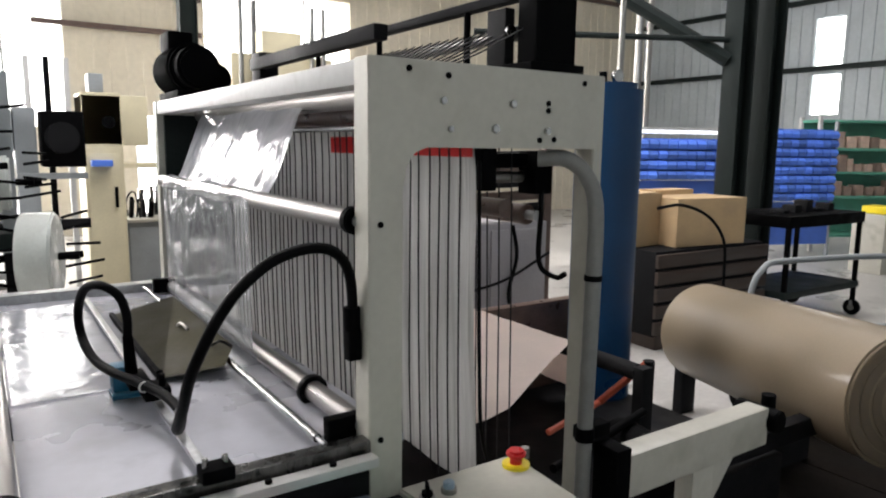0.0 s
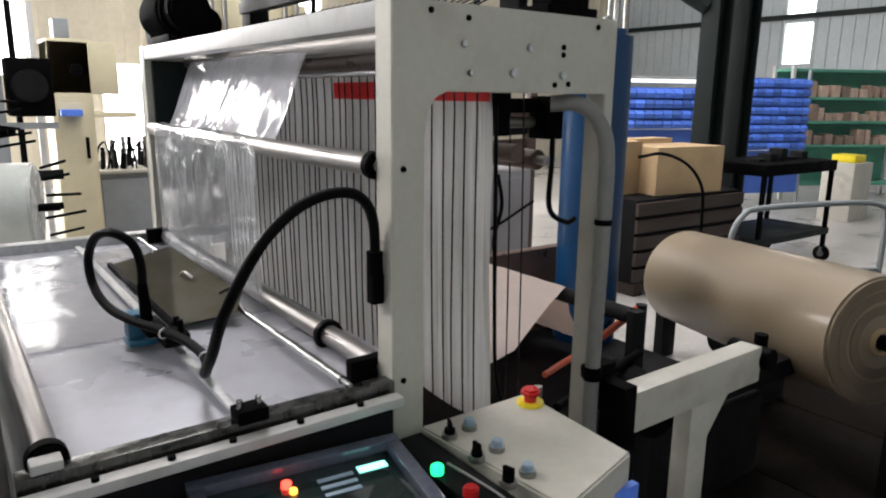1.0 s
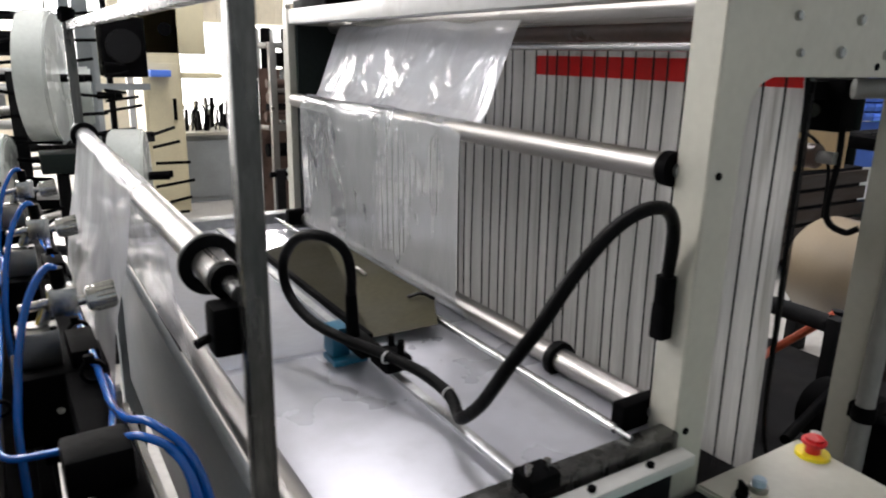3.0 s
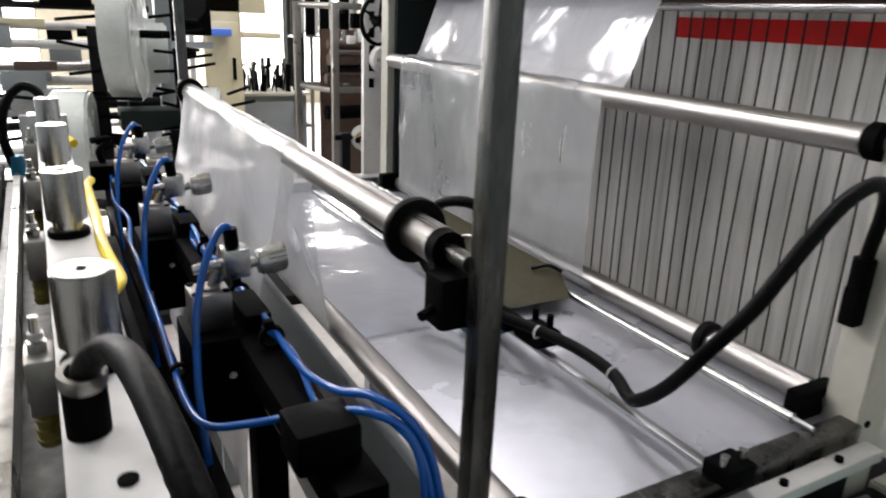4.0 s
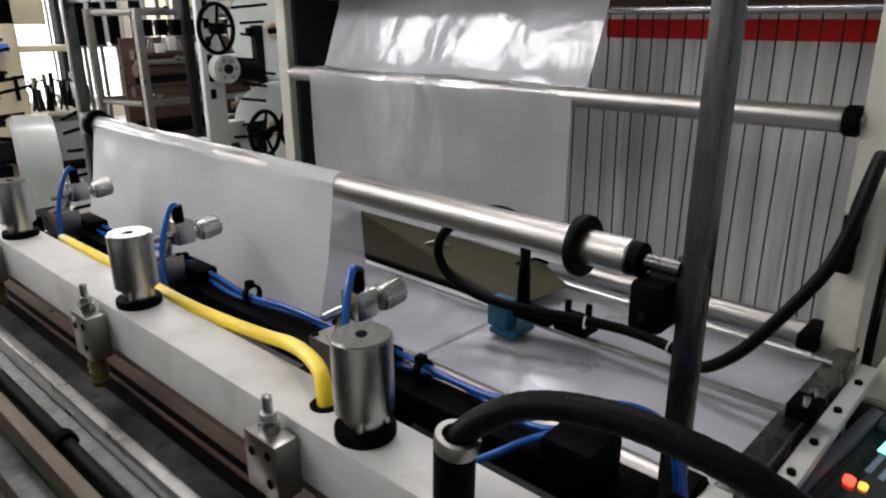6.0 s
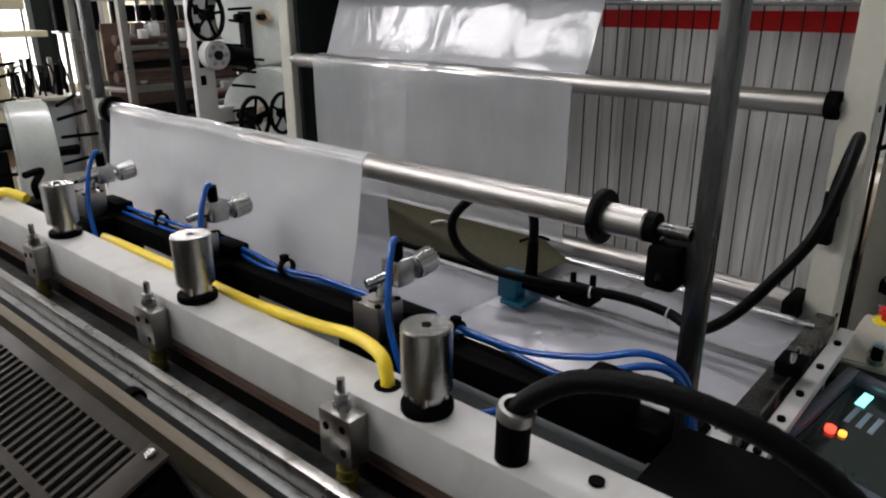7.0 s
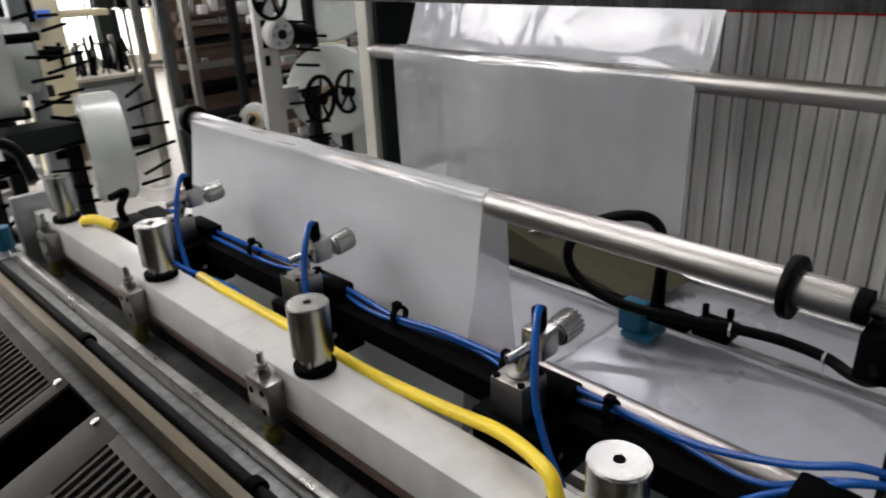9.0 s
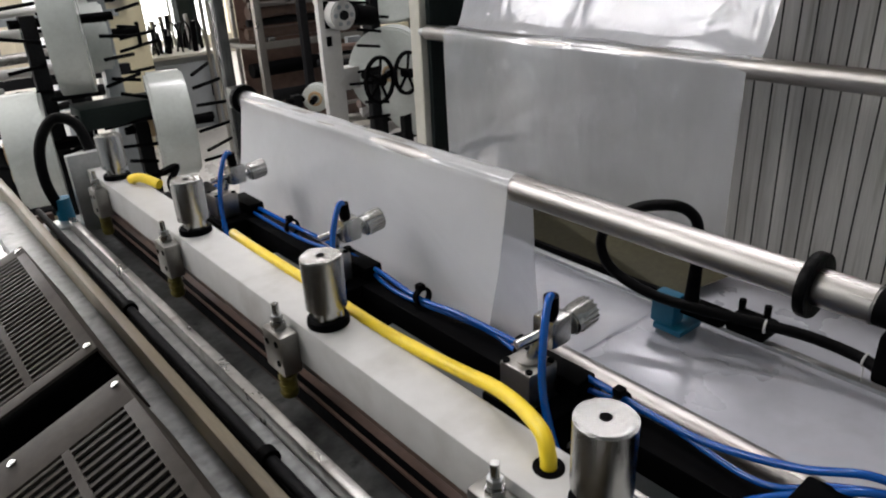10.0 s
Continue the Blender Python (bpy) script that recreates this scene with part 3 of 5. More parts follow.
# grey conduit down the frame's right post
con = thing("flexible_conduit", (1.1, 1.17, 0), "thick grey flexible conduit strapped to the frame", "conduit")
part("hose", tube([(0.97, 1.25, 1.505), (1.01, 1.21, 1.505), (1.05, 1.19, 1.47), (1.068, 1.178, 1.40), (1.066, 1.175, 1.2), (1.062, 1.175, 1.0), (1.06, 1.175, 0.8), (1.06, 1.175, 0.4), (1.06, 1.175, 0.05)], 0.0165, 14, 14, 0.03), CONDUIT, con)
part("strap", ring((1.066, 1.175, 1.26), (0, 0, 1), 0.019, 0.015, 0.012), BLACK, con)
part("strap", ring((1.061, 1.175, 0.92), (0, 0, 1), 0.021, 0.015, 0.03), BLACK, con)
part("strap_bracket", box(1.05, 1.13, 1.165, 1.2, 0.905, 0.935, 0.003), BLACK, con)
cable2 = thing("black_cable", (1.0, 1.3, 0), "loose black cable hanging in the frame", "cable")
part("cord", tube([(1.01, 1.28, 1.47), (1.0, 1.27, 1.38), (1.01, 1.28, 1.28), (1.04, 1.26, 1.25), (1.05, 1.24, 1.26)], 0.006, 8, 8), RUBBER, cable2)

# ---------- deck ----------
deck = thing("film_deck", (0.3, 2.0, 0), "flat polished steel deck of the machine", "machine deck")
part("deck_sheet", box(0.035, 0.64, 1.225, 2.78, 0.985, 1.0, 0.002), DECK, deck)
part("near_rail", box(-0.03, 0.553, 1.190, 1.224, 0.985, 1.019, 0.003), POST, deck)
part("rail_edge", box(-0.05, 0.55, 1.155, 1.182, 0.985, 1.002, 0.002), WHITE, deck, "white painted rail edge")
part("far_rail", box(-0.05, 0.56, 2.781, 2.84, 0.96, 1.03, 0.003), BARE, deck)
part("apron", box(-0.05, 0.55, 1.19, 1.21, 0.55, 0.964, 0.003), DARK, deck)
part("apron", box(0.0, 0.02, 1.23, 2.78, 0.55, 0.94, 0.003), GREY, deck)
for x in (-0.02, 0.50):
    for y in (1.24, 2.79):
        part("leg", box(x, x + 0.05, y, y + 0.05, 0, 0.96, 0.003), GREY, deck)
for x in (0.06, 0.16, 0.25, 0.36, 0.47):
    part("bolt", rod((x, 1.168, 1.002), (x, 1.168, 1.008), 0.006, 6), BLACK, deck)
part("clamp", box(0.262, 0.312, 1.174, 1.214, 1.019, 1.042, 0.004), BLACK, deck)
part("clamp_screw", rod((0.27, 1.19, 1.041), (0.27, 1.19, 1.056), 0.005, 10), CHROME, deck)
part("clamp_screw", rod((0.30, 1.19, 1.041), (0.30, 1.19, 1.056), 0.005, 10), CHROME, deck)
fr = roller("deck_roller", 0.012, 1.018, 0.02, 1.25, 2.75, "polished steel roller at the deck's end")
part("bearing", rod((0.012, 1.222, 1.018), (0.012, 1.25, 1.018), 0.028, 24, bevel=0.004), BLACK, fr)
part("bearing_block", box(-0.012, 0.028, 1.192, 1.221, 1.019, 1.034, 0.003), WHITE, fr)
part("bearing", rod((0.012, 2.75, 1.018), (0.012, 2.78, 1.018), 0.028, 24, bevel=0.004), BLACK, fr)
rod2 = thing("sensor_bar", (0.28, 1.2, 1.02), "flat steel sensor bar across the deck", "bar")
part("bar", box(0.272, 0.288, 1.19, 2.70, 1.016, 1.024, 0.001), BARE, rod2)
olive = thing("drip_plate", (0.42, 2.05, 1.01), "dark olive bent steel plate over the deck", "plate")
bm = bmesh.new()
vs = [bm.verts.new(p) for p in ((0.325, 2.42, 1.012), (0.505, 2.44, 1.045), (0.50, 1.80, 1.045), (0.45, 1.70, 1.03), (0.325, 1.74, 1.012))]
bm.faces.new(vs)
bmesh.ops.solidify(bm, geom=bm.faces[:], thickness=0.003)
part("sheet", bm, OLIVE, olive, smooth=0)
part("lip", box(0.315, 0.327, 1.74, 2.42, 1.001, 1.02, 0.001), BLACK, olive)
part("lug", tube([(0.44, 2.10, 1.036), (0.44, 2.06, 1.05), (0.45, 2.03, 1.04)], 0.004, 5, 6), ALU, olive)
part("lug", tube([(0.46, 1.84, 1.042), (0.47, 1.80, 1.06), (0.49, 1.78, 1.05)], 0.004, 5, 6), RUBBER, olive)

# photo-eye with its hoses
eye = thing("photo_eye_sensor", (0.2, 1.66, 1.0), "teal photo-eye sensor on a black clamp", "sensor")
part("sensor_body", box(0.215, 0.25, 1.675, 1.72, 1.018, 1.072, 0.005), BLUE_PLASTIC, eye)
part("sensor_foot", box(0.21, 0.275, 1.655, 1.71, 1.008, 1.019, 0.003), BLUE_PLASTIC, eye)
part("clamp", box(0.235, 0.275, 1.60, 1.69, 1.04, 1.06, 0.004), BLACK, eye)
part("arm", box(0.25, 0.30, 1.535, 1.60, 1.035, 1.06, 0.005), BLACK, eye)
part("thumb_screw", rod((0.285, 1.55, 1.06), (0.285, 1.55, 1.085), 0.006, 10), BLACK, eye)
part("thumb_screw", rod((0.29, 1.595, 1.06), (0.29, 1.595, 1.078), 0.006, 10), BLACK, eye)
part("plug", rod((0.25, 1.665, 1.055), (0.245, 1.66, 1.14), 0.013, 16, r2=0.010), BLACK, eye)
hose1 = thing("cable_hose", (0.2, 1.66, 1.05), "thick black cable hose looping above the deck", "hose")
part("hose", tube([(0.245, 1.66, 1.125), (0.246, 1.662, 1.18), (0.234, 1.668, 1.222), (0.204, 1.69, 1.243), (0.182, 1.748, 1.226), (0.173, 1.80, 1.17), (0.176, 1.785, 1.115), (0.188, 1.715, 1.085), (0.212, 1.63, 1.076), (0.25, 1.545, 1.07), (0.275, 1.47, 1.065), (0.284, 1.40, 1.056), (0.272, 1.355, 1.048), (0.261, 1.325, 1.058), (0.26, 1.28, 1.102), (0.264, 1.235, 1.17), (0.28, 1.2, 1.233), (0.30, 1.188, 1.275), (0.328, 1.183, 1.312), (0.375, 1.185, 1.347), (0.425, 1.19, 1.363), (0.475, 1.2, 1.361), (0.508, 1.21, 1.342), (0.528, 1.22, 1.309), (0.538, 1.23, 1.264), (0.538, 1.232, 1.24)], 0.0092, 7, 12, 0.02), RUBBER, hose1)
part("gland", rod((0.538, 1.232, 1.25), (0.538, 1.232, 1.21), 0.0145, 16), BLACK, hose1)
part("gland_nut", box(0.528, 0.5525, 1.222, 1.246, 1.155, 1.21, 0.004), BLACK, hose1)
part("cable_tie", ring((0.284, 1.40, 1.056), (0, 1, 0.1), 0.0112, 0.0085, 0.003, 16), WHITE, hose1, "white cable tie")
part("cable_tie", ring((0.25, 1.535, 1.068), (0.3, -1, 0), 0.0112, 0.0085, 0.003, 16), WHITE, hose1, "white cable tie")
part("tie_tail", rod((0.284, 1.40, 1.045), (0.275, 1.395, 1.018), 0.0012, 5), WHITE, hose1)

# ---------- plastic film ----------
FY0, FY1 = 1.775, 2.665
film = thing("film_web", (0.3, 2.2, 1.0), "wide clear plastic film running over the rollers", "plastic film")
part("upper_run", sheet([(0.76, 1.628), (0.70, 1.648), (0.665, 1.60), (0.60, 1.44)] + arc(0.559, 1.397, 0.0225, 30, 90, 3), FY0, FY1, 40, 0.009, 0.0006, 5, 1.3), FILM, film)
part("hanging_run", sheet(arc(0.559, 1.397, 0.0225, 92, 180, 4) + [(0.537, 1.25), (0.539, 1.03)], FY0, FY1, 40, 0.005, 0.0006, 5, 1.3), FILM_LOW, film)
part("deck_run", sheet([(0.5395, 1.028)] + arc(0.562, 1.024, 0.0225, 180, 240, 3) + [(0.40, 1.007), (0.20, 1.005), (0.04, 1.005)], FY0 - 0.03, FY1, 30, 0.0025, 0.0006, 5, 2.1), FILM_DECK, film)
part("rising_run", sheet([(-0.0105, 1.022), (-0.026, 1.16), (-0.037, 1.315)], FY0 - 0.01, FY1, 30, 0.003, 0.0006, 6, 4.1), FILM_DECK, film)
part("dancer_run", sheet(arc(-0.057, 1.318, 0.0207, 0, 180, 8) + [(-0.096, 1.20), (-0.120, 1.09), (-0.135, 0.97), (-0.15, 0.84), (-0.155, 0.70)], FY0, FY1, 40, 0.004, 0.0006, 6, 6.2), FILM_DANCER, film)
# ---------- dancer ----------
DX, ZN = -0.057, 1.318


dancer = thing("dancer_roller", (DX, 1.27, ZN), "polished steel dancer roller carrying plastic film", "roller", "machine rollers")
part("shell", rod((DX, 1.30, ZN), (DX, 2.70, ZN), 0.0195, 40, bevel=0.002), STEEL, dancer)
part("journal", rod((DX, 1.2475, ZN), (DX, 1.302, ZN), 0.0085, 24), POST, dancer)
part("journal", rod((DX, 2.698, ZN), (DX, 2.733, ZN), 0.012, 24), BARE, dancer)
part("collar", ring((DX, 1.36, ZN), (0, 1, 0), 0.0345, 0.0205, 0.011), RUBBER, dancer, "black rubber collar ring")
part("collar", ring((DX, 2.689, ZN), (0, 1, 0), 0.0345, 0.0215, 0.018), RUBBER, dancer, "black rubber collar ring")
part("bearing", rod((DX, 1.288, ZN), (DX, 1.30, ZN), 0.0185, 24), BLACK, dancer)
support = thing("dancer_support", (DX, 1.24, 0), "steel posts and cross bar holding the dancer roller", "machine frame")
part("post", box(-0.059, -0.035, 1.2235, 1.247, 0.55, 1.62, 0.002), POST, support)
part("post", box(-0.074, -0.050, 2.735, 2.76, 0.55, 1.605, 0.002), POST, support)
part("cross_bar", box(-0.066, -0.048, 1.2475, 2.733, 1.588, 1.608, 0.002), POST, support)
part("bearing_block", box(-0.083, -0.034, 1.252, 1.288, 1.252, 1.304, 0.006), BLACK, support)
part("bearing_arm", box(-0.056, -0.038, 1.2475, 1.2525, 1.26, 1.33, 0.001), POST, support)
part("bearing_block", box(-0.080, -0.035, 2.705, 2.734, 1.295, 1.345, 0.005), ALU, support)
part("clamp_lever", rod((-0.078, 1.27, 1.272), (-0.098, 1.262, 1.268), 0.005, 8), BLACK, support)
part("knob", rod((-0.062, 2.745, 1.605), (-0.062, 2.745, 1.645), 0.022, 20, bevel=0.006), BLACK, support)
part("foot", box(-0.073, -0.021, 1.209, 1.261, 0.0, 0.55, 0.003), GREY, support)
part("foot", box(-0.09, -0.034, 2.72, 2.77, 0.0, 0.55, 0.003), GREY, support)

# ---------- valve bar ----------
bar = thing("valve_bar", (-0.23, 1.9, 0), "black steel bar carrying air valves", "machine part")
part("bar", box(-0.207, -0.160, 1.20, 2.68, 1.110, 1.148, 0.004), BLACK, bar)
part("slot_rail", box(-0.265, -0.25, 1.05, 2.68, 1.01, 1.03, 0.002), BLACK, bar)
part("slot_rail", box(-0.30, -0.285, 1.05, 2.68, 1.005, 1.025, 0.002), DARK, bar)
part("rail", box(-0.151, -0.141, 1.05, 1.74, 0.975, 0.988, 0.002), ALU, bar)
part("rail", box(-0.123, -0.113, 1.05, 1.74, 0.975, 0.988, 0.002), ALU, bar)
part("rail_foot", box(-0.155, -0.105, 1.06, 1.12, 0.0, 0.974, 0.003), BLACK, bar)
part("rail_foot", box(-0.155, -0.105, 1.68, 1.73, 0.0, 0.974, 0.003), BLACK, bar)
part("tray", box(-0.325, -0.231, 1.05, 2.68, 0.93, 0.95, 0.002), BLACK, bar)
part("leg", box(-0.285, -0.205, 1.06, 1.12, 0, 0.93, 0.003), DARK, bar)
part("leg", box(-0.285, -0.205, 2.60, 2.66, 0, 0.93, 0.003), DARK, bar)
part("end_block", box(-0.300, -0.15, 0.93, 1.195, 0.94, 1.135, 0.006), BLACK, bar)
part("tube_clamp", box(-0.230, -0.17, 1.235, 1.29, 1.148, 1.19, 0.006), BLACK, bar)
TURN = Matrix.Translation((-0.3, 1.576, 0)) @ Matrix.Rotation(0.02, 4, "Z") @ Matrix.Translation((0.3, -1.576, 0))


def askew(ob):
    """The sealing station stands about a degree out of square with the deck."""
    ob.matrix_basis = TURN @ Matrix.Translation(ob.location)


def valve(y, label):
    v = thing("air_valve", (-0.21, y, 1.11), label, "air valve", "air valves on the bar")
    part("bracket", box(-0.262, -0.154, y - 0.045, y + 0.052, 1.055, 1.1492, 0.004), BLACK, v)
    part("bracket", box(-0.196, -0.162, y - 0.04, y + 0.05, 1.149, 1.172, 0.004), BLACK, v)
    part("socket_screw", rod((-0.215, y - 0.0465, 1.10), (-0.215, y - 0.045, 1.10), 0.005, 10), CHROME, v)
    part("stand_off", box(-0.240, -0.160, y + 0.02, y + 0.05, 0.99, 1.0548, 0.003), BLACK, v)
    c = part("cylinder_body", box(-0.252, -0.204, y - 0.017, y + 0.031, 1.1495, 1.198, 0.004), ALU, v)
    for sx in (-0.246, -0.210):
        for sy in (y - 0.011, y + 0.025):
            part("screw", rod((sx, sy, 1.195), (sx, sy, 1.2), 0.0045, 10), BLACK, c)
    part("top_boss", rod((-0.228, y + 0.007, 1.196), (-0.228, y + 0.007, 1.201), 0.014, 20), ALU, c)
    part("rod_stub", rod((-0.222, y + 0.007, 1.198), (-0.213, y + 0.005, 1.222), 0.008, 12), CHROME, v)
    part("elbow", box(-0.212, -0.178, y - 0.015, y + 0.017, 1.212, 1.250, 0.005), CHROME, v)
    part("spindle", rod((-0.180, y, 1.226), (-0.160, y - 0.001, 1.229), 0.007, 12), CHROME, v)
    part("back_stub", rod((-0.210, y + 0.004, 1.228), (-0.243, y + 0.012, 1.222), 0.0065, 12), CHROME, v)
    kn = part("knob", rod((-0.166, y, 1.226), (-0.132, y - 0.002, 1.231), 0.0172, 24, bevel=0.002), CHROME, v)
    for k in range(16):
        a = 2 * math.pi * k / 16
        o = Vector((0, 0.0168 * math.cos(a), 0.0168 * math.sin(a)))
        part("grip_rib", rod(Vector((-0.157, y, 1.227)) + o, Vector((-0.134, y - 0.002, 1.231)) + o, 0.0019, 5), CHROME, kn)
    part("lock_ring", rod((-0.168, y, 1.2257), (-0.160, y, 1.2268), 0.0145, 20), BARE, kn)
    part("push_fitting", rod((-0.197, y + 0.001, 1.250), (-0.199, y, 1.274), 0.009, 14), BLACK, v)
    part("air_tube", tube([(-0.199, y, 1.258), (-0.203, y - 0.003, 1.277), (-0.217, y - 0.010, 1.270), (-0.236, y - 0.022, 1.236), (-0.249, y - 0.034, 1.19), (-0.257, y - 0.055, 1.145), (-0.263, y - 0.085, 1.10), (-0.263, y - 0.11, 1.04), (-0.262, y - 0.12, 0.945)], 0.0048, 7, 10), BLUE_TUBE, v, "blue air tube")
    askew(v)
    return v


for y in (1.576, 2.008, 2.421):
    valve(y, "square air cylinder with a knurled chrome valve knob")
tubes = thing("air_tubing", (-0.2, 1.9, 1.11), "bundle of blue air tubes along the black bar", "air tube")
part("air_tube", tube([(-0.252, 2.57, 1.135), (-0.266, 2.37, 1.122), (-0.256, 2.2, 1.127), (-0.268, 2.07, 1.118), (-0.27, 1.95, 1.124), (-0.272, 1.83, 1.115), (-0.275, 1.70, 1.116), (-0.281, 1.54, 1.119), (-0.284, 1.44, 1.126), (-0.275, 1.375, 1.135), (-0.24, 1.345, 1.145), (-0.205, 1.32, 1.158), (-0.18, 1.28, 1.178), (-0.162, 1.24, 1.195), (-0.136, 1.212, 1.18), (-0.122, 1.195, 1.12), (-0.116, 1.185, 1.0)], 0.0042, 7, 10), BLUE_TUBE, tubes)
part("air_tube", tube([(-0.180, 2.58, 1.165), (-0.172, 2.3, 1.16), (-0.178, 2.1, 1.17), (-0.176, 1.96, 1.165), (-0.182, 1.85, 1.160), (-0.176, 1.765, 1.165), (-0.170, 1.66, 1.163), (-0.172, 1.53, 1.168), (-0.172, 1.45, 1.164), (-0.172, 1.38, 1.167), (-0.168, 1.30, 1.187), (-0.154, 1.245, 1.205), (-0.127, 1.21, 1.18), (-0.112, 1.195, 1.11), (-0.108, 1.185, 1.0)], 0.0042, 7, 10), BLUE_TUBE, tubes)
part("air_tube", tube([(-0.186, 2.50, 1.156), (-0.184, 2.2, 1.152), (-0.166, 2.05, 1.158), (-0.186, 1.9, 1.153), (-0.168, 1.72, 1.156), (-0.182, 1.6, 1.153), (-0.163, 1.46, 1.155), (-0.178, 1.33, 1.157), (-0.16, 1.27, 1.18), (-0.146, 1.225, 1.188), (-0.13, 1.2, 1.15), (-0.124, 1.19, 1.0)], 0.0036, 7, 10), BLUE_TUBE, tubes)
for y in (1.49, 1.64, 1.846, 2.04, 2.24):
    part("cable_tie", ring((-0.177, y, 1.162), (0, 1, 0), 0.0155, 0.011, 0.009, 14), BLACK, tubes)
    part("tie_head", box(-0.186, -0.174, y - 0.006, y + 0.006, 1.174, 1.184, 0.002), BLACK, tubes)
part("cable_tie", ring((-0.277, 1.53, 1.12), (0, 1, 0), 0.011, 0.007, 0.007, 14), BLACK, tubes)
askew(bar)
askew(tubes)

# ---------- sealing beam ----------
beam = thing("sealing_beam", (-0.412, 1.8, 1.11), "white painted sealing beam with chrome cylinders on top", "machine beam")
part("beam_tube", box(-0.397, -0.335, 0.98, 2.74, 1.160, 1.220, 0.004), WHITE, beam)
part("end_plate", box(-0.43, -0.325, 2.74, 2.76, 1.06, 1.255, 0.003), BARE, beam)
part("seal_jaw", box(-0.390, -0.345, 1.0, 2.70, 1.143, 1.160, 0.002), TEFLON, beam)
for k in range(4):
    y = 1.373 + 0.416 * k
    c = part("cylinder", rod((-0.367, y, 1.243), (-0.367, y, 1.3115), 0.0255, 40, bevel=0.0018), CHROME, beam, "polished chrome cylinder")
    part("top_hole", rod((-0.367, y, 1.3105), (-0.367, y, 1.3123), 0.005, 14), BLACK, c)
    part("base_ring", ring((-0.367, y, 1.2245), (0, 0, 1), 0.0265, 0.012, 0.010), BLACK, c)
    part("neck", rod((-0.367, y, 1.22), (-0.367, y, 1.244), 0.0185, 28), CHROME, c)
    for a in range(4):
        w = Vector((0.0178 * math.cos(0.6 + a * 1.571), 0.0178 * math.sin(0.6 + a * 1.571), 0))
        part("wrench_flat", rod(Vector((-0.367, y, 1.231)) + w, Vector((-0.367, y, 1.243)) + w, 0.004, 8), CHROME, c)
for k in range(4):
    y = 1.45 + 0.39 * k
    g = part("guide_clamp", box(-0.4235, -0.3975, y - 0.024, y + 0.024, 1.150, 1.208, 0.003), ALU, beam)
    part("stud", rod((-0.411, y, 1.206), (-0.411, y, 1.244), 0.0045, 12), CHROME, g)
    part("nut", rod((-0.411, y, 1.208), (-0.411, y, 1.219), 0.0095, 6), CHROME, g)
    part("nut", rod((-0.411, y, 1.221), (-0.411, y, 1.228), 0.0078, 6), BARE, g)
    part("spring_foot", rod((-0.411, y - 0.003, 1.108), (-0.411, y - 0.003, 1.151), 0.0105, 16, bevel=0.002), GREASE, g, "greasy yellow spring foot")
    for q in range(3):
        part("spring_coil", ring((-0.411, y - 0.003, 1.116 + q * 0.011), (0, 0, 1), 0.012, 0.009, 0.004, 18), GREASE, g)
    for yy, zz in ((y - 0.013, 1.167), (y - 0.013, 1.195), (y + 0.012, 1.19)):
        part("bolt", rod((-0.4245, yy, zz), (-0.4232, yy, zz), 0.0045, 10), BLACK, g)
part("cable_hole", ring((-0.362, 1.433, 1.2205), (0, 0, 1), 0.0145, 0.008, 0.002), BLACK, beam)
part("yellow_cable", tube([(-0.362, 1.433, 1.21), (-0.361, 1.435, 1.232), (-0.354, 1.450, 1.246), (-0.340, 1.49, 1.244), (-0.329, 1.535, 1.236), (-0.326, 1.58, 1.228), (-0.329, 1.65, 1.224), (-0.331, 1.74, 1.221), (-0.328, 1.88, 1.220), (-0.328, 1.97, 1.220), (-0.326, 2.09, 1.218), (-0.315, 2.18, 1.208)], 0.0076, 8, 12), YELLOW_TUBE, beam, "yellow cable sleeve")
part("yellow_cable", tube([(-0.325, 2.49, 1.225), (-0.345, 2.53, 1.235), (-0.357, 2.56, 1.228)], 0.0098, 6, 10), YELLOW_TUBE, beam, "yellow cable sleeve")
hb = part("heater_hose", tube([(-0.378, 1.264, 1.220), (-0.378, 1.262, 1.262), (-0.372, 1.248, 1.285), (-0.360, 1.215, 1.307), (-0.352, 1.165, 1.318), (-0.346, 1.11, 1.316), (-0.340, 1.055, 1.302), (-0.330, 1.0, 1.262), (-0.312, 0.945, 1.16), (-0.296, 0.91, 1.0), (-0.285, 0.89, 0.85)], 0.0098, 10, 14, 0.05), RUBBER, beam, "thick black corrugated heater hose")
part("gland", rod((-0.378, 1.264, 1.22), (-0.378, 1.263, 1.262), 0.0155, 16), BLACK, hb)
part("gland_ring", ring((-0.378, 1.261, 1.268), (0, -0.2, 1), 0.017, 0.012, 0.012), ALU, hb)
part("connector_screw", rod((-0.36, 1.19, 1.22), (-0.36, 1.19, 1.223), 0.007, 12), BLACK, beam)

# lower jaw, rails and shafts below the beam
jaw = thing("lower_jaw", (-0.41, 1.9, 0.9), "lower sealing jaw covered with brown heat tape", "machine part")
part("jaw_bar", box(-0.390, -0.345, 0.9, 2.74, 1.02, 1.106, 0.004), TEFLON, jaw)
# two black strips stand for the shadow and dark gap along the jaw
part("dark_gap_strip", box(-0.386, -0.378, 0.9, 2.74, 1.106, 1.109, 0.001), BLACK, jaw)
part("dark_gap_edge", box(-0.3918, -0.3902, 0.9, 2.74, 1.082, 1.104, 0), BLACK, jaw)
part("jaw_foot", box(-0.385, -0.35, 0.95, 1.02, 0.0, 1.02, 0.003), DARK, jaw)
part("jaw_foot", box(-0.385, -0.35, 2.6, 2.67, 0.0, 1.02, 0.003), DARK, jaw)
rails = thing("jaw_table", (-0.45, 1.9, 0), "worn steel jaw table with bright rails", "machine part")
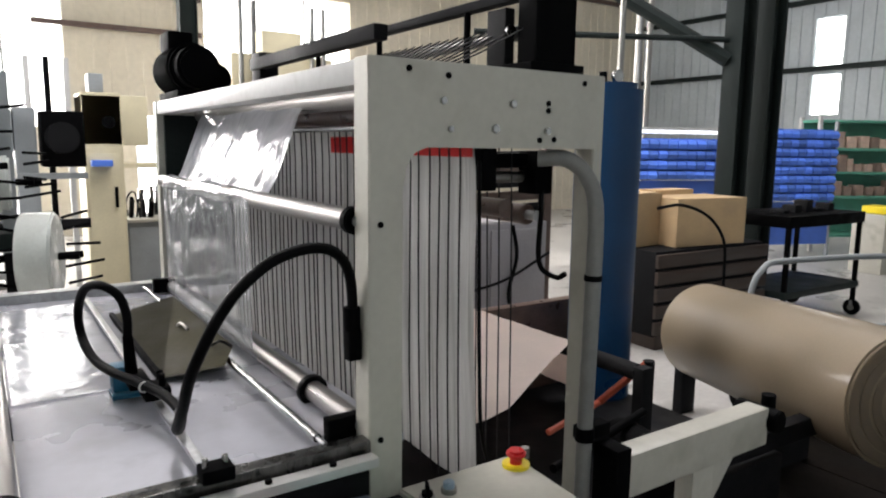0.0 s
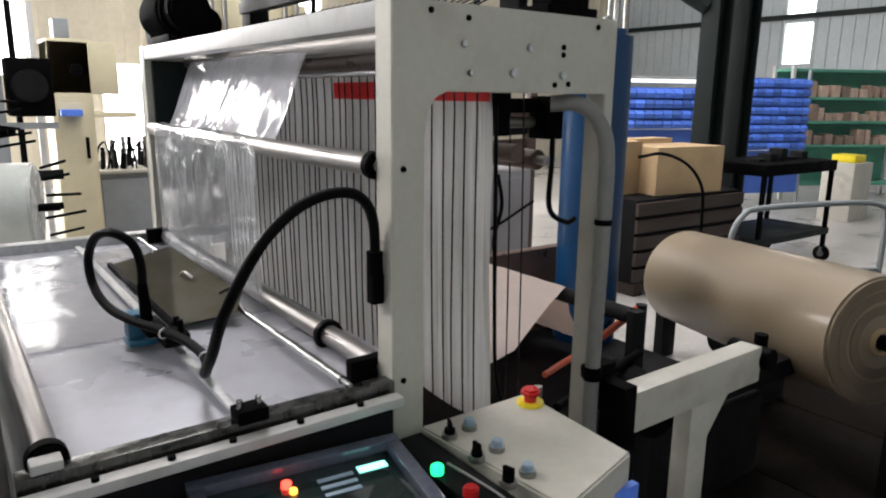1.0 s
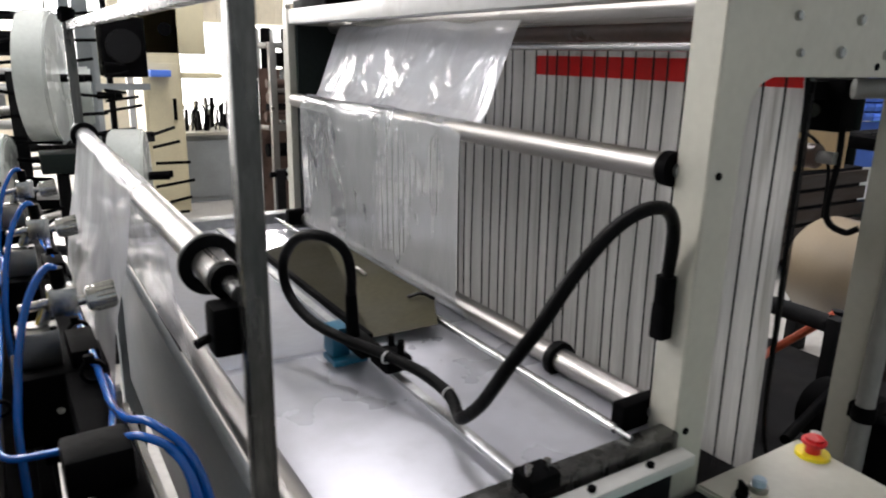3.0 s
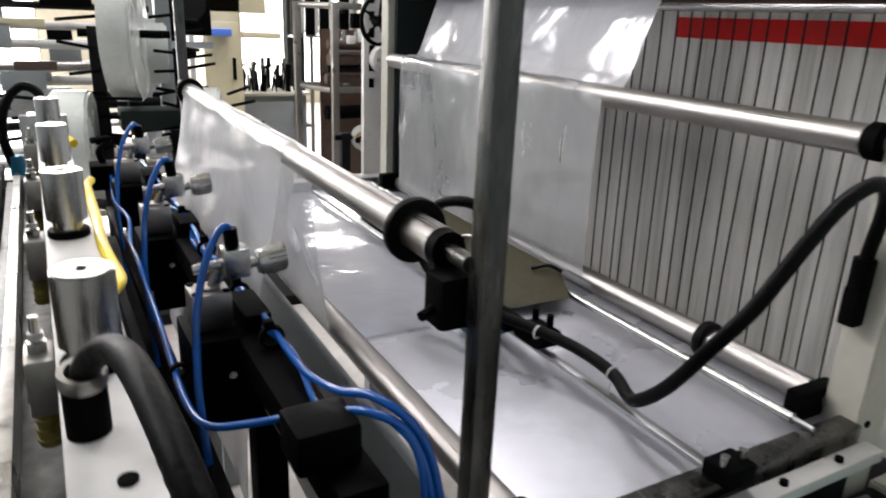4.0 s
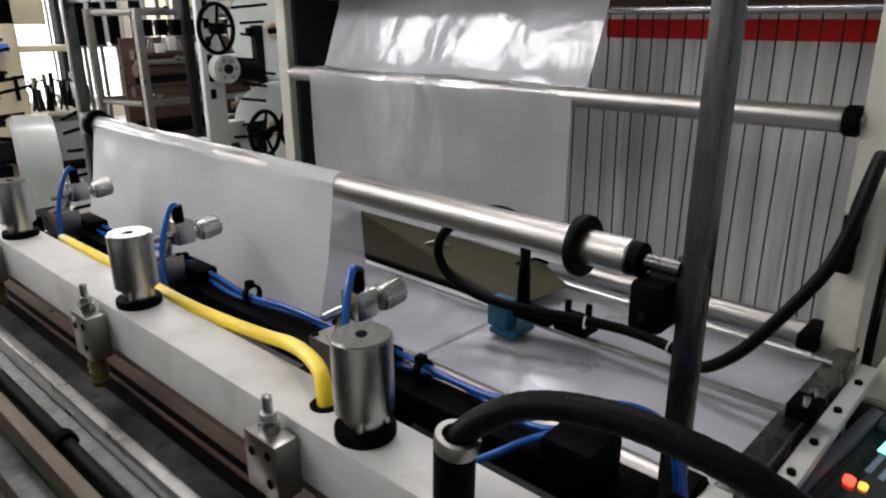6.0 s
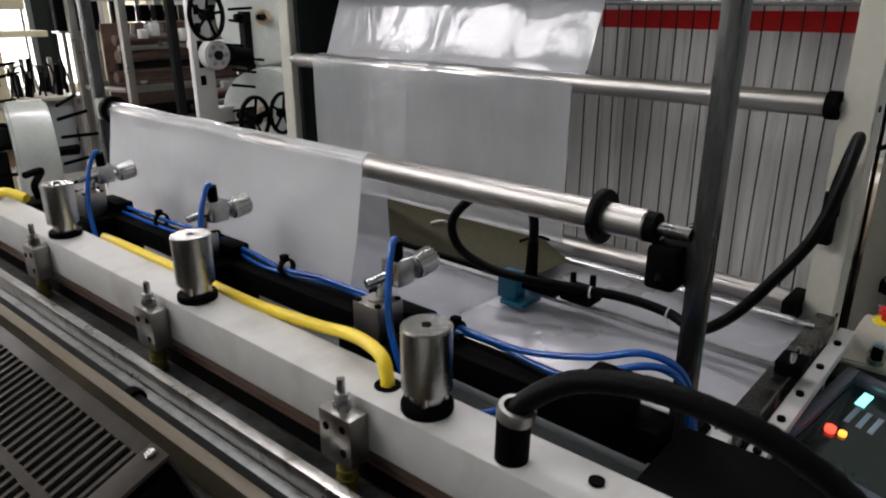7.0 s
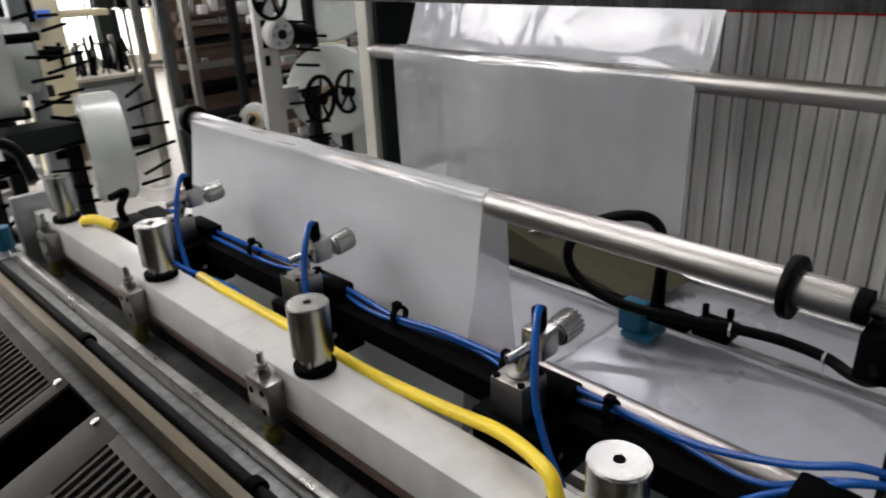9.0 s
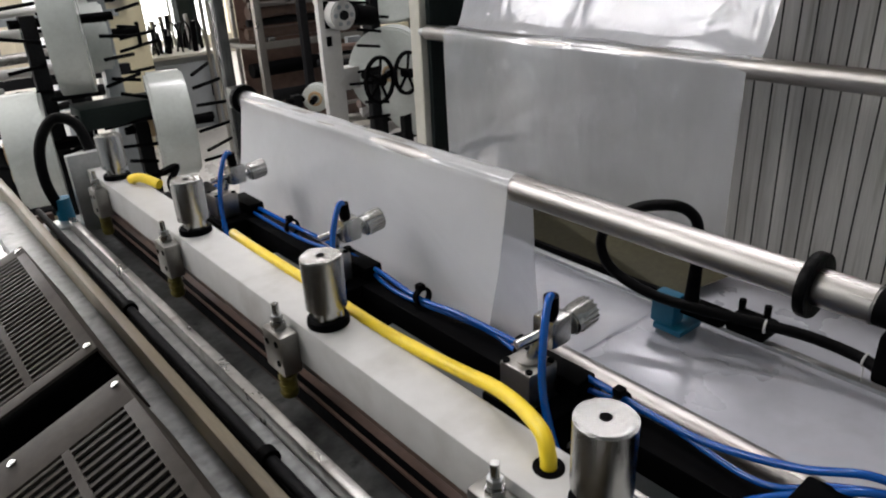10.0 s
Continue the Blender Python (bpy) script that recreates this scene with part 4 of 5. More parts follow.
part("ledge", box(-0.442, -0.392, 0.8, 2.75, 1.06, 1.08, 0.002), MOTTLED, rails)
part("bright_lip", box(-0.458, -0.4435, 0.8, 2.75, 1.06, 1.120, 0.002), LIP, rails, "bright worn steel lip")
part("ledge", box(-0.476, -0.459, 0.8, 2.75, 1.078, 1.096, 0.002), MOTTLED, rails)
part("trough", box(-0.518, -0.477, 0.8, 2.75, 1.05, 1.080, 0.001), BLACK, rails)
part("tan_strip", box(-0.534, -0.519, 0.75, 3.2, 1.05, 1.148, 0.002), WOODBAR, rails)
part("plate", box(-0.592, -0.535, 0.75, 3.0, 1.09, 1.118, 0.002), MOTTLED, rails)
part("shaft", rod((-0.488, 0.8, 1.104), (-0.488, 2.9, 1.104), 0.0075, 16), DARK, rails)
for y in (1.25, 1.752, 2.249):
    part("shaft_collar", ring((-0.488, y, 1.104), (0, 1, 0), 0.013, 0.0075, 0.016, 20), BLACK, rails)
part("front_panel", box(-0.515, -0.49, 0.8, 2.75, 0.3, 1.049, 0.003), GREY, rails)
part("foot", box(-0.515, -0.40, 0.85, 0.93, 0.0, 0.3, 0.003), GREY, rails)
part("foot", box(-0.515, -0.40, 2.62, 2.70, 0.0, 0.3, 0.003), GREY, rails)
part("end_bracket", box(-0.50, -0.39, 2.755, 2.82, 0.6, 1.10, 0.004), BARE, rails)
end_hose = thing("end_hose", (-0.42, 2.8, 1.1), "black hose looping over the beam's end", "hose")
part("hose", tube([(-0.37, 2.77, 1.24), (-0.38, 2.81, 1.305), (-0.42, 2.83, 1.32), (-0.46, 2.82, 1.27), (-0.47, 2.81, 1.19), (-0.45, 2.81, 1.10)], 0.012, 8, 10), RUBBER, end_hose)
part("gland", rod((-0.45, 2.81, 1.15), (-0.448, 2.81, 1.095), 0.018, 14), BLUE_PLASTIC, end_hose)
askew(jaw)
askew(rails)
askew(end_hose)
box2 = thing("end_bracket_box", (-0.40, 2.8, 1.05), "dark clamp block at the beam's far end", "machine part")
part("block", box(-0.315, -0.245, 2.56, 2.64, 1.10, 1.16, 0.005), BLACK, box2)
part("lever", tube([(-0.285, 2.60, 1.16), (-0.29, 2.60, 1.19), (-0.265, 2.62, 1.215), (-0.305, 2.60, 1.215)], 0.008, 6, 8), BLACK, box2)


SLOPE = Matrix.Translation((-0.605, 0, 1.241)) @ Matrix.Rotation(radians(-20.5), 4, "Y")


def vent_box(wide, y0, y1, near, far, label):
    """A sheet-steel cover sloping towards the operator, with columns of louvre slots."""
    v = thing("vent_cover", (-0.605 - wide / 2, (y0 + y1) / 2, 0), label, "vent cover", "vent covers")

    def plate_at(a, b, c, d, lo, hi, bevel=0.0008):
        return box(a, b, c, d, lo, hi, bevel, None, SLOPE)
    part("case", plate_at(-wide + 0.003, -0.003, y0 + 0.003, y1 - 0.003, -0.11, -0.014), BLACK, v)
    part("skirt", plate_at(-0.003, 0, y0, y1, -0.11, -0.0045), VENT, v)
    part("leg", box(-0.66, -0.62, y0 + 0.02, y1 - 0.02, 0, 1.10, 0.004), DARK, v)
    part("frame", plate_at(-wide, 0, y0, y0 + near, -0.004, 0), VENT, v)
    part("frame", plate_at(-wide, 0, y1 - far, y1, -0.004, 0), VENT, v)
    cols = [(-wide, -wide + 0.02), (-0.166, -0.157), (-0.082, -0.073), (-0.014, 0)]
    for a, b in cols:
        part("frame", plate_at(a, b, y0 + near, y1 - far, -0.004, 0), VENT, v)
    n = int((y1 - y0 - near - far) / 0.0122)
    step = (y1 - y0 - near - far) / n
    for k in range(n):
        y = y0 + near + step * (k + 0.5)
        for a, b in zip(cols, cols[1:]):
            part("louvre", box(a[1], b[0], y - step * 0.17, y + step * 0.17, -0.004, -0.0005, 0, None, SLOPE), VENT, v)
    for y in (y0 + 0.014, y1 - 0.016):
        for a in (-0.008, -0.122):
            part("screw", rod(SLOPE @ Vector((a, y, 0)), SLOPE @ Vector((a, y, 0.0035)), 0.0045, 10, bevel=0.001), CHROME, v)
    return v


askew(vent_box(0.30, 1.897, 2.30, 0.02, 0.03, "brown-grey steel vent cover with louvre slots"))
askew(vent_box(0.30, 1.425, 1.823, 0.026, 0.055, "brown-grey steel vent cover with louvre slots"))
# black blocks added below the vent covers so their gaps read as shade
gap = thing("gap_filler", (-0.75, 1.86, 0), "black filler added for the dark gaps beside the vent covers", "machine frame")
part("bar", box(-0.88, -0.62, 1.827, 1.893, 0.0, 1.06, 0.002), BLACK, gap)
part("bar", box(-0.88, -0.62, 1.30, 1.42, 0.0, 1.06, 0.002), BLACK, gap)

# ---------- control desk ----------
desk = thing("control_box", (0.75, 1.0, 0), "cream control box with knobs and an emergency stop", "control box")
bm = bmesh.new()
top = [(0.607, 1.190, 0.915), (0.875, 1.190, 0.915), (0.855, 0.90, 0.915), (0.64, 0.845, 0.915)]
lo = [(x, y, 0.78) for x, y, z in top]
vt, vl = [bm.verts.new(p) for p in top], [bm.verts.new(p) for p in lo]
bm.faces.new(vt)
bm.faces.new(vl[::-1])
for i in range(4):
    bm.faces.new((vt[i], vl[i], vl[(i + 1) % 4], vt[(i + 1) % 4]))
bmesh.ops.recalc_face_normals(bm, faces=bm.faces)
bmesh.ops.bevel(bm, geom=bm.edges[:], offset=0.004, segments=2, affect="EDGES")
part("case", bm, CREAM, desk)
part("pedestal", box(0.66, 0.84, 0.95, 1.16, 0, 0.78, 0.005), GREY, desk)
part("blue_plate", box(0.80, 0.8635, 0.885, 0.90, 0.80, 0.86, 0.001, None), BLUE_BIN, desk, "small blue label plate")
es = part("emergency_stop", rod((0.845, 1.145, 0.915), (0.845, 1.145, 0.921), 0.027, 28), YELLOW, desk, "red mushroom button on a yellow ring")
part("stem", rod((0.845, 1.145, 0.92), (0.845, 1.145, 0.935), 0.012, 20), RED_PAINT, es)
part("mushroom", rod((0.845, 1.145, 0.933), (0.845, 1.145, 0.948), 0.0195, 28, bevel=0.005), RED_PAINT, es)
part("cable_gland", rod((0.885, 1.165, 0.915), (0.885, 1.165, 0.935), 0.009, 14), ALU, desk)
for i, (x, y) in enumerate(((0.628, 1.125), (0.618, 1.035), (0.610, 0.945))):
    k = part("selector_switch", ring((x, y, 0.919), (0, 0, 1), 0.0145, 0.004, 0.010, 24), ALU, desk, "black selector switch in a steel ring")
    part("selector_body", rod((x, y, 0.92), (x, y, 0.932), 0.010, 20), BLACK, k)
    part("selector_grip", box(-0.003, 0.003, -0.010, 0.010, 0, 0.016, 0.001, None, Matrix.Translation((x, y, 0.931)) @ Matrix.Rotation(radians(20 * i - 25), 4, "Z")), BLACK, k)
for x, y in ((0.677, 1.13), (0.667, 1.04), (0.656, 0.95)):
    k = part("push_button", ring((x, y, 0.919), (0, 0, 1), 0.0145, 0.004, 0.010, 24), ALU, desk, "blue-grey push button in a steel ring")
    part("button_cap", rod((x, y, 0.92), (x, y, 0.936), 0.0105, 20, bevel=0.002), GREY_CAP, k)
hmi = thing("operator_panel", (0.35, 1.1, 0), "dark operator panel with display and indicator lamps", "operator panel")
tilt = Matrix.Translation((0.33, 1.10, 0.915)) @ Matrix.Rotation(radians(8), 4, "X") @ Matrix.Rotation(radians(-6), 4, "Z")


def onpanel(x0, x1, y0, y1, z0, z1, bevel=0.002):
    return box(x0, x1, y0, y1, z0, z1, bevel, None, tilt)


part("panel_case", onpanel(-0.26, 0.205, -0.16, 0.06, -0.06, 0.0, 0.004), DARK, hmi)
part("cover", onpanel(-0.16, 0.19, 0.0545, 0.075, -0.02, 0.022, 0.003), FOIL_GREY, hmi, "smoky plastic hood above the display")
part("cover", onpanel(0.165, 0.19, -0.12, 0.054, 0.0, 0.02, 0.003), FOIL_GREY, hmi)
part("cover", onpanel(-0.16, -0.135, -0.12, 0.054, 0.0, 0.02, 0.003), FOIL_GREY, hmi)
scr = part("display", onpanel(-0.134, 0.164, -0.12, 0.053, 0.0, 0.004, 0.001), SCREEN, hmi, "dark display glass")
random.seed(2)
for k in range(3):
    part("readout_bar", onpanel(0.03, 0.09, -0.02 + k * 0.018, -0.012 + k * 0.018, 0.004, 0.0055, 0), GREY_CAP, scr)
part("readout_bar", onpanel(0.10, 0.15, 0.015, 0.03, 0.004, 0.0055, 0), CYAN_LED, scr, "glowing cyan readout")
part("red_lamp", rod(tilt @ Vector((-0.018, 0.028, 0.004)), tilt @ Vector((-0.018, 0.028, 0.012)), 0.008, 16), RED_LED, hmi, "lit red lamp")
part("orange_lamp", rod(tilt @ Vector((-0.012, 0.011, 0.004)), tilt @ Vector((-0.012, 0.011, 0.010)), 0.006, 16), ORANGE_LED, hmi, "lit orange lamp")
part("green_lamp", rod((0.545, 1.048, 0.905), (0.545, 1.048, 0.924), 0.011, 20, bevel=0.003), GREEN_LED, hmi, "lit green button")
part("red_button", rod((0.55, 0.965, 0.905), (0.55, 0.965, 0.924), 0.013, 20, bevel=0.003), RED_PAINT, hmi, "red button")
part("button_strip", box(0.537, 0.606, 0.86, 1.185, 0.80, 0.907, 0.003), DARK, hmi)
part("pedestal", box(0.2, 0.45, 1.0, 1.12, 0, 0.86, 0.005), DARK, hmi)
dcab = thing("thin_cable", (0.58, 1.0, 0.9), "thin grey cable across the panel", "cable")
part("cord", tube([(0.575, 1.06, 0.911), (0.58, 1.0, 0.912), (0.585, 0.93, 0.911), (0.575, 0.88, 0.910)], 0.0025, 6, 6), CONDUIT, dcab)

# ---------- unwind side ----------
arm = thing("unwind_bracket", (1.4, 1.15, 0), "cream painted unwind bracket with a square arm", "machine frame")
part("arm", box(1.128, 1.64, 1.10, 1.16, 0.785, 0.882, 0.004), CREAM, arm)
part("leg", box(1.352, 1.43, 1.105, 1.155, 0, 0.785, 0.004), CREAM, arm)
part("black_end", box(1.085, 1.128, 1.10, 1.17, 0.74, 0.90, 0.004), BLACK, arm)
part("gusset", plate([(1.43, 0.785), (1.53, 0.785), (1.43, 0.66)], 1.115, 1.145), CREAM, arm)
part("bearing", rod((1.66, 1.08, 0.845), (1.66, 1.20, 0.845), 0.03, 20, bevel=0.003), BLACK, arm)
part("bearing_shaft", rod((1.62, 1.14, 0.86), (1.72, 1.14, 0.86), 0.012, 12), ALU, arm)
part("knob", rod((1.685, 1.13, 0.86), (1.685, 1.13, 0.90), 0.018, 16), BLACK, arm)

near_c, far_c = Vector((2.80, 1.36, 0.60)), Vector((3.24, 2.60, 0.53))
roll = thing("paper_roll", (2.95, 2.0, 0.26), "large roll of brown kraft paper on a spindle", "paper roll")
bm = rod(near_c, far_c, 0.262, 64, bevel=0.01)
part("paper", bm, PAPER, roll)
ax = (near_c - far_c).normalized()
for r in (0.25, 0.205, 0.15):
    part("layer", ring(near_c + ax * 0.001, ax, r, r - 0.04, 0.004, 48), PAPER_END, roll)
part("core", ring(near_c + ax * 0.002, ax, 0.055, 0.038, 0.02, 32), CARD, roll)
part("spindle", rod(near_c + ax * 0.2, far_c - ax * 0.2, 0.03, 20), BLACK, roll)
stand = thing("unwind_stand", (2.9, 2.0, 0), "dark steel stand under the paper roll", "stand")
for c in (near_c + ax * 0.14, far_c - ax * 0.14):
    part("upright", box(c.x - 0.06, c.x + 0.06, c.y - 0.03, c.y + 0.03, 0, c.z - 0.028, 0.004), DARK, stand)
part("base_bar", box(2.6, 3.3, 1.98, 2.06, 0.0, 0.12, 0.004), DARK, stand)
part("side_frame", box(1.75, 2.9, 2.85, 2.92, 0.35, 0.55, 0.004), TEFLON, stand)
part("side_frame", box(1.75, 2.9, 1.62, 1.68, 0.40, 0.48, 0.004), DARK, stand)
part("upright", box(1.72, 1.80, 1.62, 1.70, 0, 0.48, 0.004), DARK, stand)
part("upright", box(1.72, 1.80, 2.85, 2.92, 0, 0.55, 0.004), DARK, stand)
for o in (roll, stand):
    o.matrix_basis = Matrix.Translation((-0.04, 0.19, 0)) @ Matrix.Rotation(radians(-2.0), 4, "Z") @ Matrix.Translation((0.04, -0.19, 0)) @ o.matrix_basis
pw = thing("paper_web", (1.5, 2.0, 0.7), "brown paper web running into the machine", "paper web")
bm = sheet([(0.83, 0.86), (1.0, 0.875), (1.5, 0.86), (1.75, 0.84), (1.86, 0.70), (2.2, 0.45)], 1.44, 2.60, 16, 0.006, 0.001, 5, 8.0)
for v in bm.verts:
    v.co.y += max(0.0, v.co.x - 1.05) * 0.68 * (2.6 - v.co.y) / 1.16
part("sheet", bm, PAPER_WEB, pw)
base = thing("unwind_machine", (2.0, 2.2, 0), "dark brown steel base under the paper web", "machine frame")
part("panel", box(1.14, 2.6, 2.64, 2.70, 0, 0.78, 0.004), TEFLON, base)
part("bed", box(1.14, 2.55, 1.55, 2.63, 0.0, 0.36, 0.005), DARK, base)
part("idler", rod((1.76, 1.62, 0.806), (1.76, 2.63, 0.806), 0.028, 24), DARK, base)
for y in (1.60, 2.635):
    part("idler_post", box(1.735, 1.785, y - 0.02, y + 0.02, 0.36, 0.83, 0.003), DARK, base)
bracket = thing("tension_arm", (1.6, 1.5, 0.6), "worn orange-red tension strap on a dark pivot post", "lever")
part("strap", rod((1.815, 1.636, 0.821), (1.782, 1.799, 0.645), 0.013, 8), ORANGE, bracket)
part("strap", rod((1.782, 1.799, 0.645), (1.50, 1.755, 0.61), 0.011, 8), ORANGE, bracket)
part("pivot", rod((1.83, 1.636, 0.0), (1.83, 1.636, 0.83), 0.02, 14), DARK, bracket)
part("counter_roll", rod((1.50, 1.30, 0.66), (1.53, 1.50, 0.66), 0.085, 28, bevel=0.006), BLACK, bracket)
part("pivot_stand", box(1.48, 1.56, 1.36, 1.44, 0, 0.62, 0.004), DARK, bracket)
part("lower_lever", rod((1.15, 1.36, 0.74), (1.60, 1.46, 0.76), 0.012, 10), BLACK, bracket)
# dark plates added over the floor for the shade below roll and arm
mat = thing("floor_darkener", (2.2, 0.9, 0), "dark plates added to darken the shaded floor by the roll", "floor plate")
for k in range(6):
    part("plate", box(1.05 + k * 0.75, 1.79 + k * 0.75, -1.4, 2.3, 0.0, 0.012, 0.003), FLOOR_SHADE, mat)
random.seed(21)
for k in range(7):
    cx, cy = random.uniform(1.6, 3.0), random.uniform(0.35, 1.25)
    sc = thing("film_scrap", (cx, cy, 0.012), "crumpled scrap of clear plastic film", "plastic scrap", "film scraps on the floor")
    bm = bmesh.new()
    n = 7
    w, d = random.uniform(0.12, 0.3), random.uniform(0.06, 0.16)
    g = [[bm.verts.new((cx + w * (i / n - 0.5), cy + d * (q / n - 0.5) + 0.04 * noise.noise(Vector((i * 0.4, k, 0))), 0.016 + 0.03 * abs(noise.noise(Vector((i * 0.7 + k, q * 0.7, k)))))) for q in range(n + 1)] for i in range(n + 1)]
    for i in range(n):
        for q in range(n):
            bm.faces.new((g[i][q], g[i + 1][q], g[i + 1][q + 1], g[i][q + 1]))
    part("sheet", bm, FILM_DECK, sc)
tank = thing("air_tank", (2.45, 2.44, 0), "tall dark blue compressed-air tank", "air tank")
tx, ty = 2.45, 2.44
part("shell", rod((tx, ty, 0.15), (tx, ty, 1.82), 0.15, 48, bevel=0.03), BLUE_TANK, tank)
part("foot_ring", ring((tx, ty, 0.08), (0, 0, 1), 0.12, 0.11, 0.16), BLACK, tank)
part("top_valve", rod((tx - 0.05, ty, 1.815), (tx - 0.05, ty, 1.87), 0.018, 12), BLACK, tank)
part("gauge", rod((tx, ty - 0.03, 1.85), (tx, ty - 0.05, 1.85), 0.03, 20), CHROME, tank)
part("pipe", tube([(tx + 0.05, ty, 1.81), (tx + 0.06, ty, 1.95), (tx + 0.06, ty, 2.6), (tx + 0.06, ty, 4.8)], 0.014, 4, 10), ALU, tank)
fan = thing("blower", (1.75, 2.6, 0.5), "grey round blower behind the paper web", "blower")
part("housing", rod((1.75, 2.55, 0.74), (1.75, 2.68, 0.74), 0.10, 28, bevel=0.01), ALU, fan)
part("stand", box(1.70, 1.80, 2.57, 2.66, 0, 0.66, 0.003), DARK, fan)
part("outlet", box(1.62, 1.74, 2.57, 2.66, 0.78, 0.86, 0.004), ALU, fan)

# ---------- goods beyond ----------
FIRST_FAR = set(scene.objects)

def carton(x, y, z, w, d, h, turn, label):
    c = thing("carton", (x, y, z), label, "cardboard box", "cartons on the pallet")
    m = Matrix.Translation((x, y, z)) @ Matrix.Rotation(radians(turn), 4, "Z")
    part("body", box(-w / 2, w / 2, -d / 2, d / 2, 0, h - 0.006, 0.005, None, m), CARD, c)
    part("flap", box(-w / 2, w / 2, -d / 2, -0.003, h - 0.006, h, 0.001, None, m), CARD, c)
    part("flap", box(-w / 2, w / 2, 0.003, d / 2, h - 0.006, h, 0.001, None, m), CARD, c)
    return c


crate = thing("dark_crate", (4.8, 3.95, 0), "dark slatted wooden crate", "crate")
for k in range(5):
    part("slat", box(4.12, 5.50, 3.60, 3.63, 0.12 + k * 0.13, 0.22 + k * 0.13, 0.004), DARKWOOD, crate)
part("body", box(4.14, 5.48, 3.64, 4.4, 0.1, 0.76, 0.004), DARK, crate)
for x in (4.2, 4.8, 5.4):
    part("bearer", box(x - 0.05, x + 0.05, 3.62, 4.4, 0, 0.1, 0.004), DARKWOOD, crate)
carton(4.84, 3.90, 0.765, 0.76, 0.46, 0.38, -6, "plain brown cardboard box on a dark crate")
carton(4.29, 4.05, 0.765, 0.34, 0.34, 0.42, 6, "tall brown cardboard box on a dark crate")
carton(4.9, 4.22, 0.765, 0.5, 0.2, 0.42, 2, "brown cardboard box at the back of the crate")
loop = thing("black_cable", (4.3, 3.6, 0.8), "black cable arching before the boxes", "cable")
part("cord", tube([(4.05, 3.58, 1.10), (4.25, 3.52, 1.12), (4.5, 3.48, 1.03), (4.66, 3.45, 0.85), (4.7, 3.45, 0.6), (4.7, 3.45, 0.05)], 0.012, 8, 8), RUBBER, loop)


def trolley():
    t = thing("tool_trolley", (6.1, 3.75, 0), "black two-tier workshop trolley on castors", "trolley")
    x0, x1, y0, y1 = 5.55, 6.75, 3.45, 4.1
    part("top_tray", box(x0, x1, y0, y1, 0.88, 0.98, 0.006), BLACK, t)
    part("lower_tray", box(x0, x1, y0, y1, 0.27, 0.33, 0.006), GIRDER, t, "dark green lower tray")
    for x in (x0 + 0.03, x1 - 0.03):
        for y in (y0 + 0.03, y1 - 0.03):
            part("leg", box(x - 0.018, x + 0.018, y - 0.018, y + 0.018, 0.14, 0.88, 0.002), BLACK, t)
            w = part("castor", rod((x - 0.02, y, 0.075), (x + 0.02, y, 0.075), 0.075, 24, bevel=0.006), BLACK, t)
            part("hub", rod((x - 0.022, y, 0.075), (x + 0.022, y, 0.075), 0.03, 16), ALU, w)
            part("fork", box(x - 0.03, x + 0.03, y - 0.012, y + 0.012, 0.09, 0.14, 0.002), BARE, w)
    for k in range(5):
        h = 0.03 + 0.04 * (k % 3)
        g = thing("small_tool", (5.8 + k * 0.18, 3.7, 0.98), "dark small tool lying on the trolley", "tool", "tools on the trolley")
        part("body", box(5.76 + k * 0.18, 5.86 + k * 0.18, 3.65, 3.78, 0.98, 0.98 + h, 0.006), DARK, g)
    return t


trolley()
truck = thing("hand_truck", (3.9, 2.5, 0), "grey tubular hand truck standing by the roll", "hand truck")
part("handle", tube([(3.62, 2.52, 0.25), (3.60, 2.50, 0.70), (3.66, 2.47, 0.86), (3.78, 2.42, 0.90), (4.3, 2.20, 0.92), (4.52, 2.10, 0.90), (4.56, 2.08, 0.80), (4.56, 2.08, 0.25)], 0.018, 8, 12), GREY, truck)
part("cross_tube", rod((3.61, 2.51, 0.5), (4.56, 2.08, 0.5), 0.014, 12), GREY, truck)
part("toe_plate", box(3.6, 4.6, 2.1, 2.5, 0.16, 0.19, 0.003), DARK, truck)
for x, y in ((3.62, 2.5), (4.54, 2.12)):
    part("wheel", rod((x - 0.03, y, 0.09), (x + 0.03, y, 0.09), 0.09, 24, bevel=0.012), RUBBER, truck)
    part("axle_post", box(x - 0.02, x + 0.02, y - 0.02, y + 0.02, 0.09, 0.25, 0.002), GREY, truck)


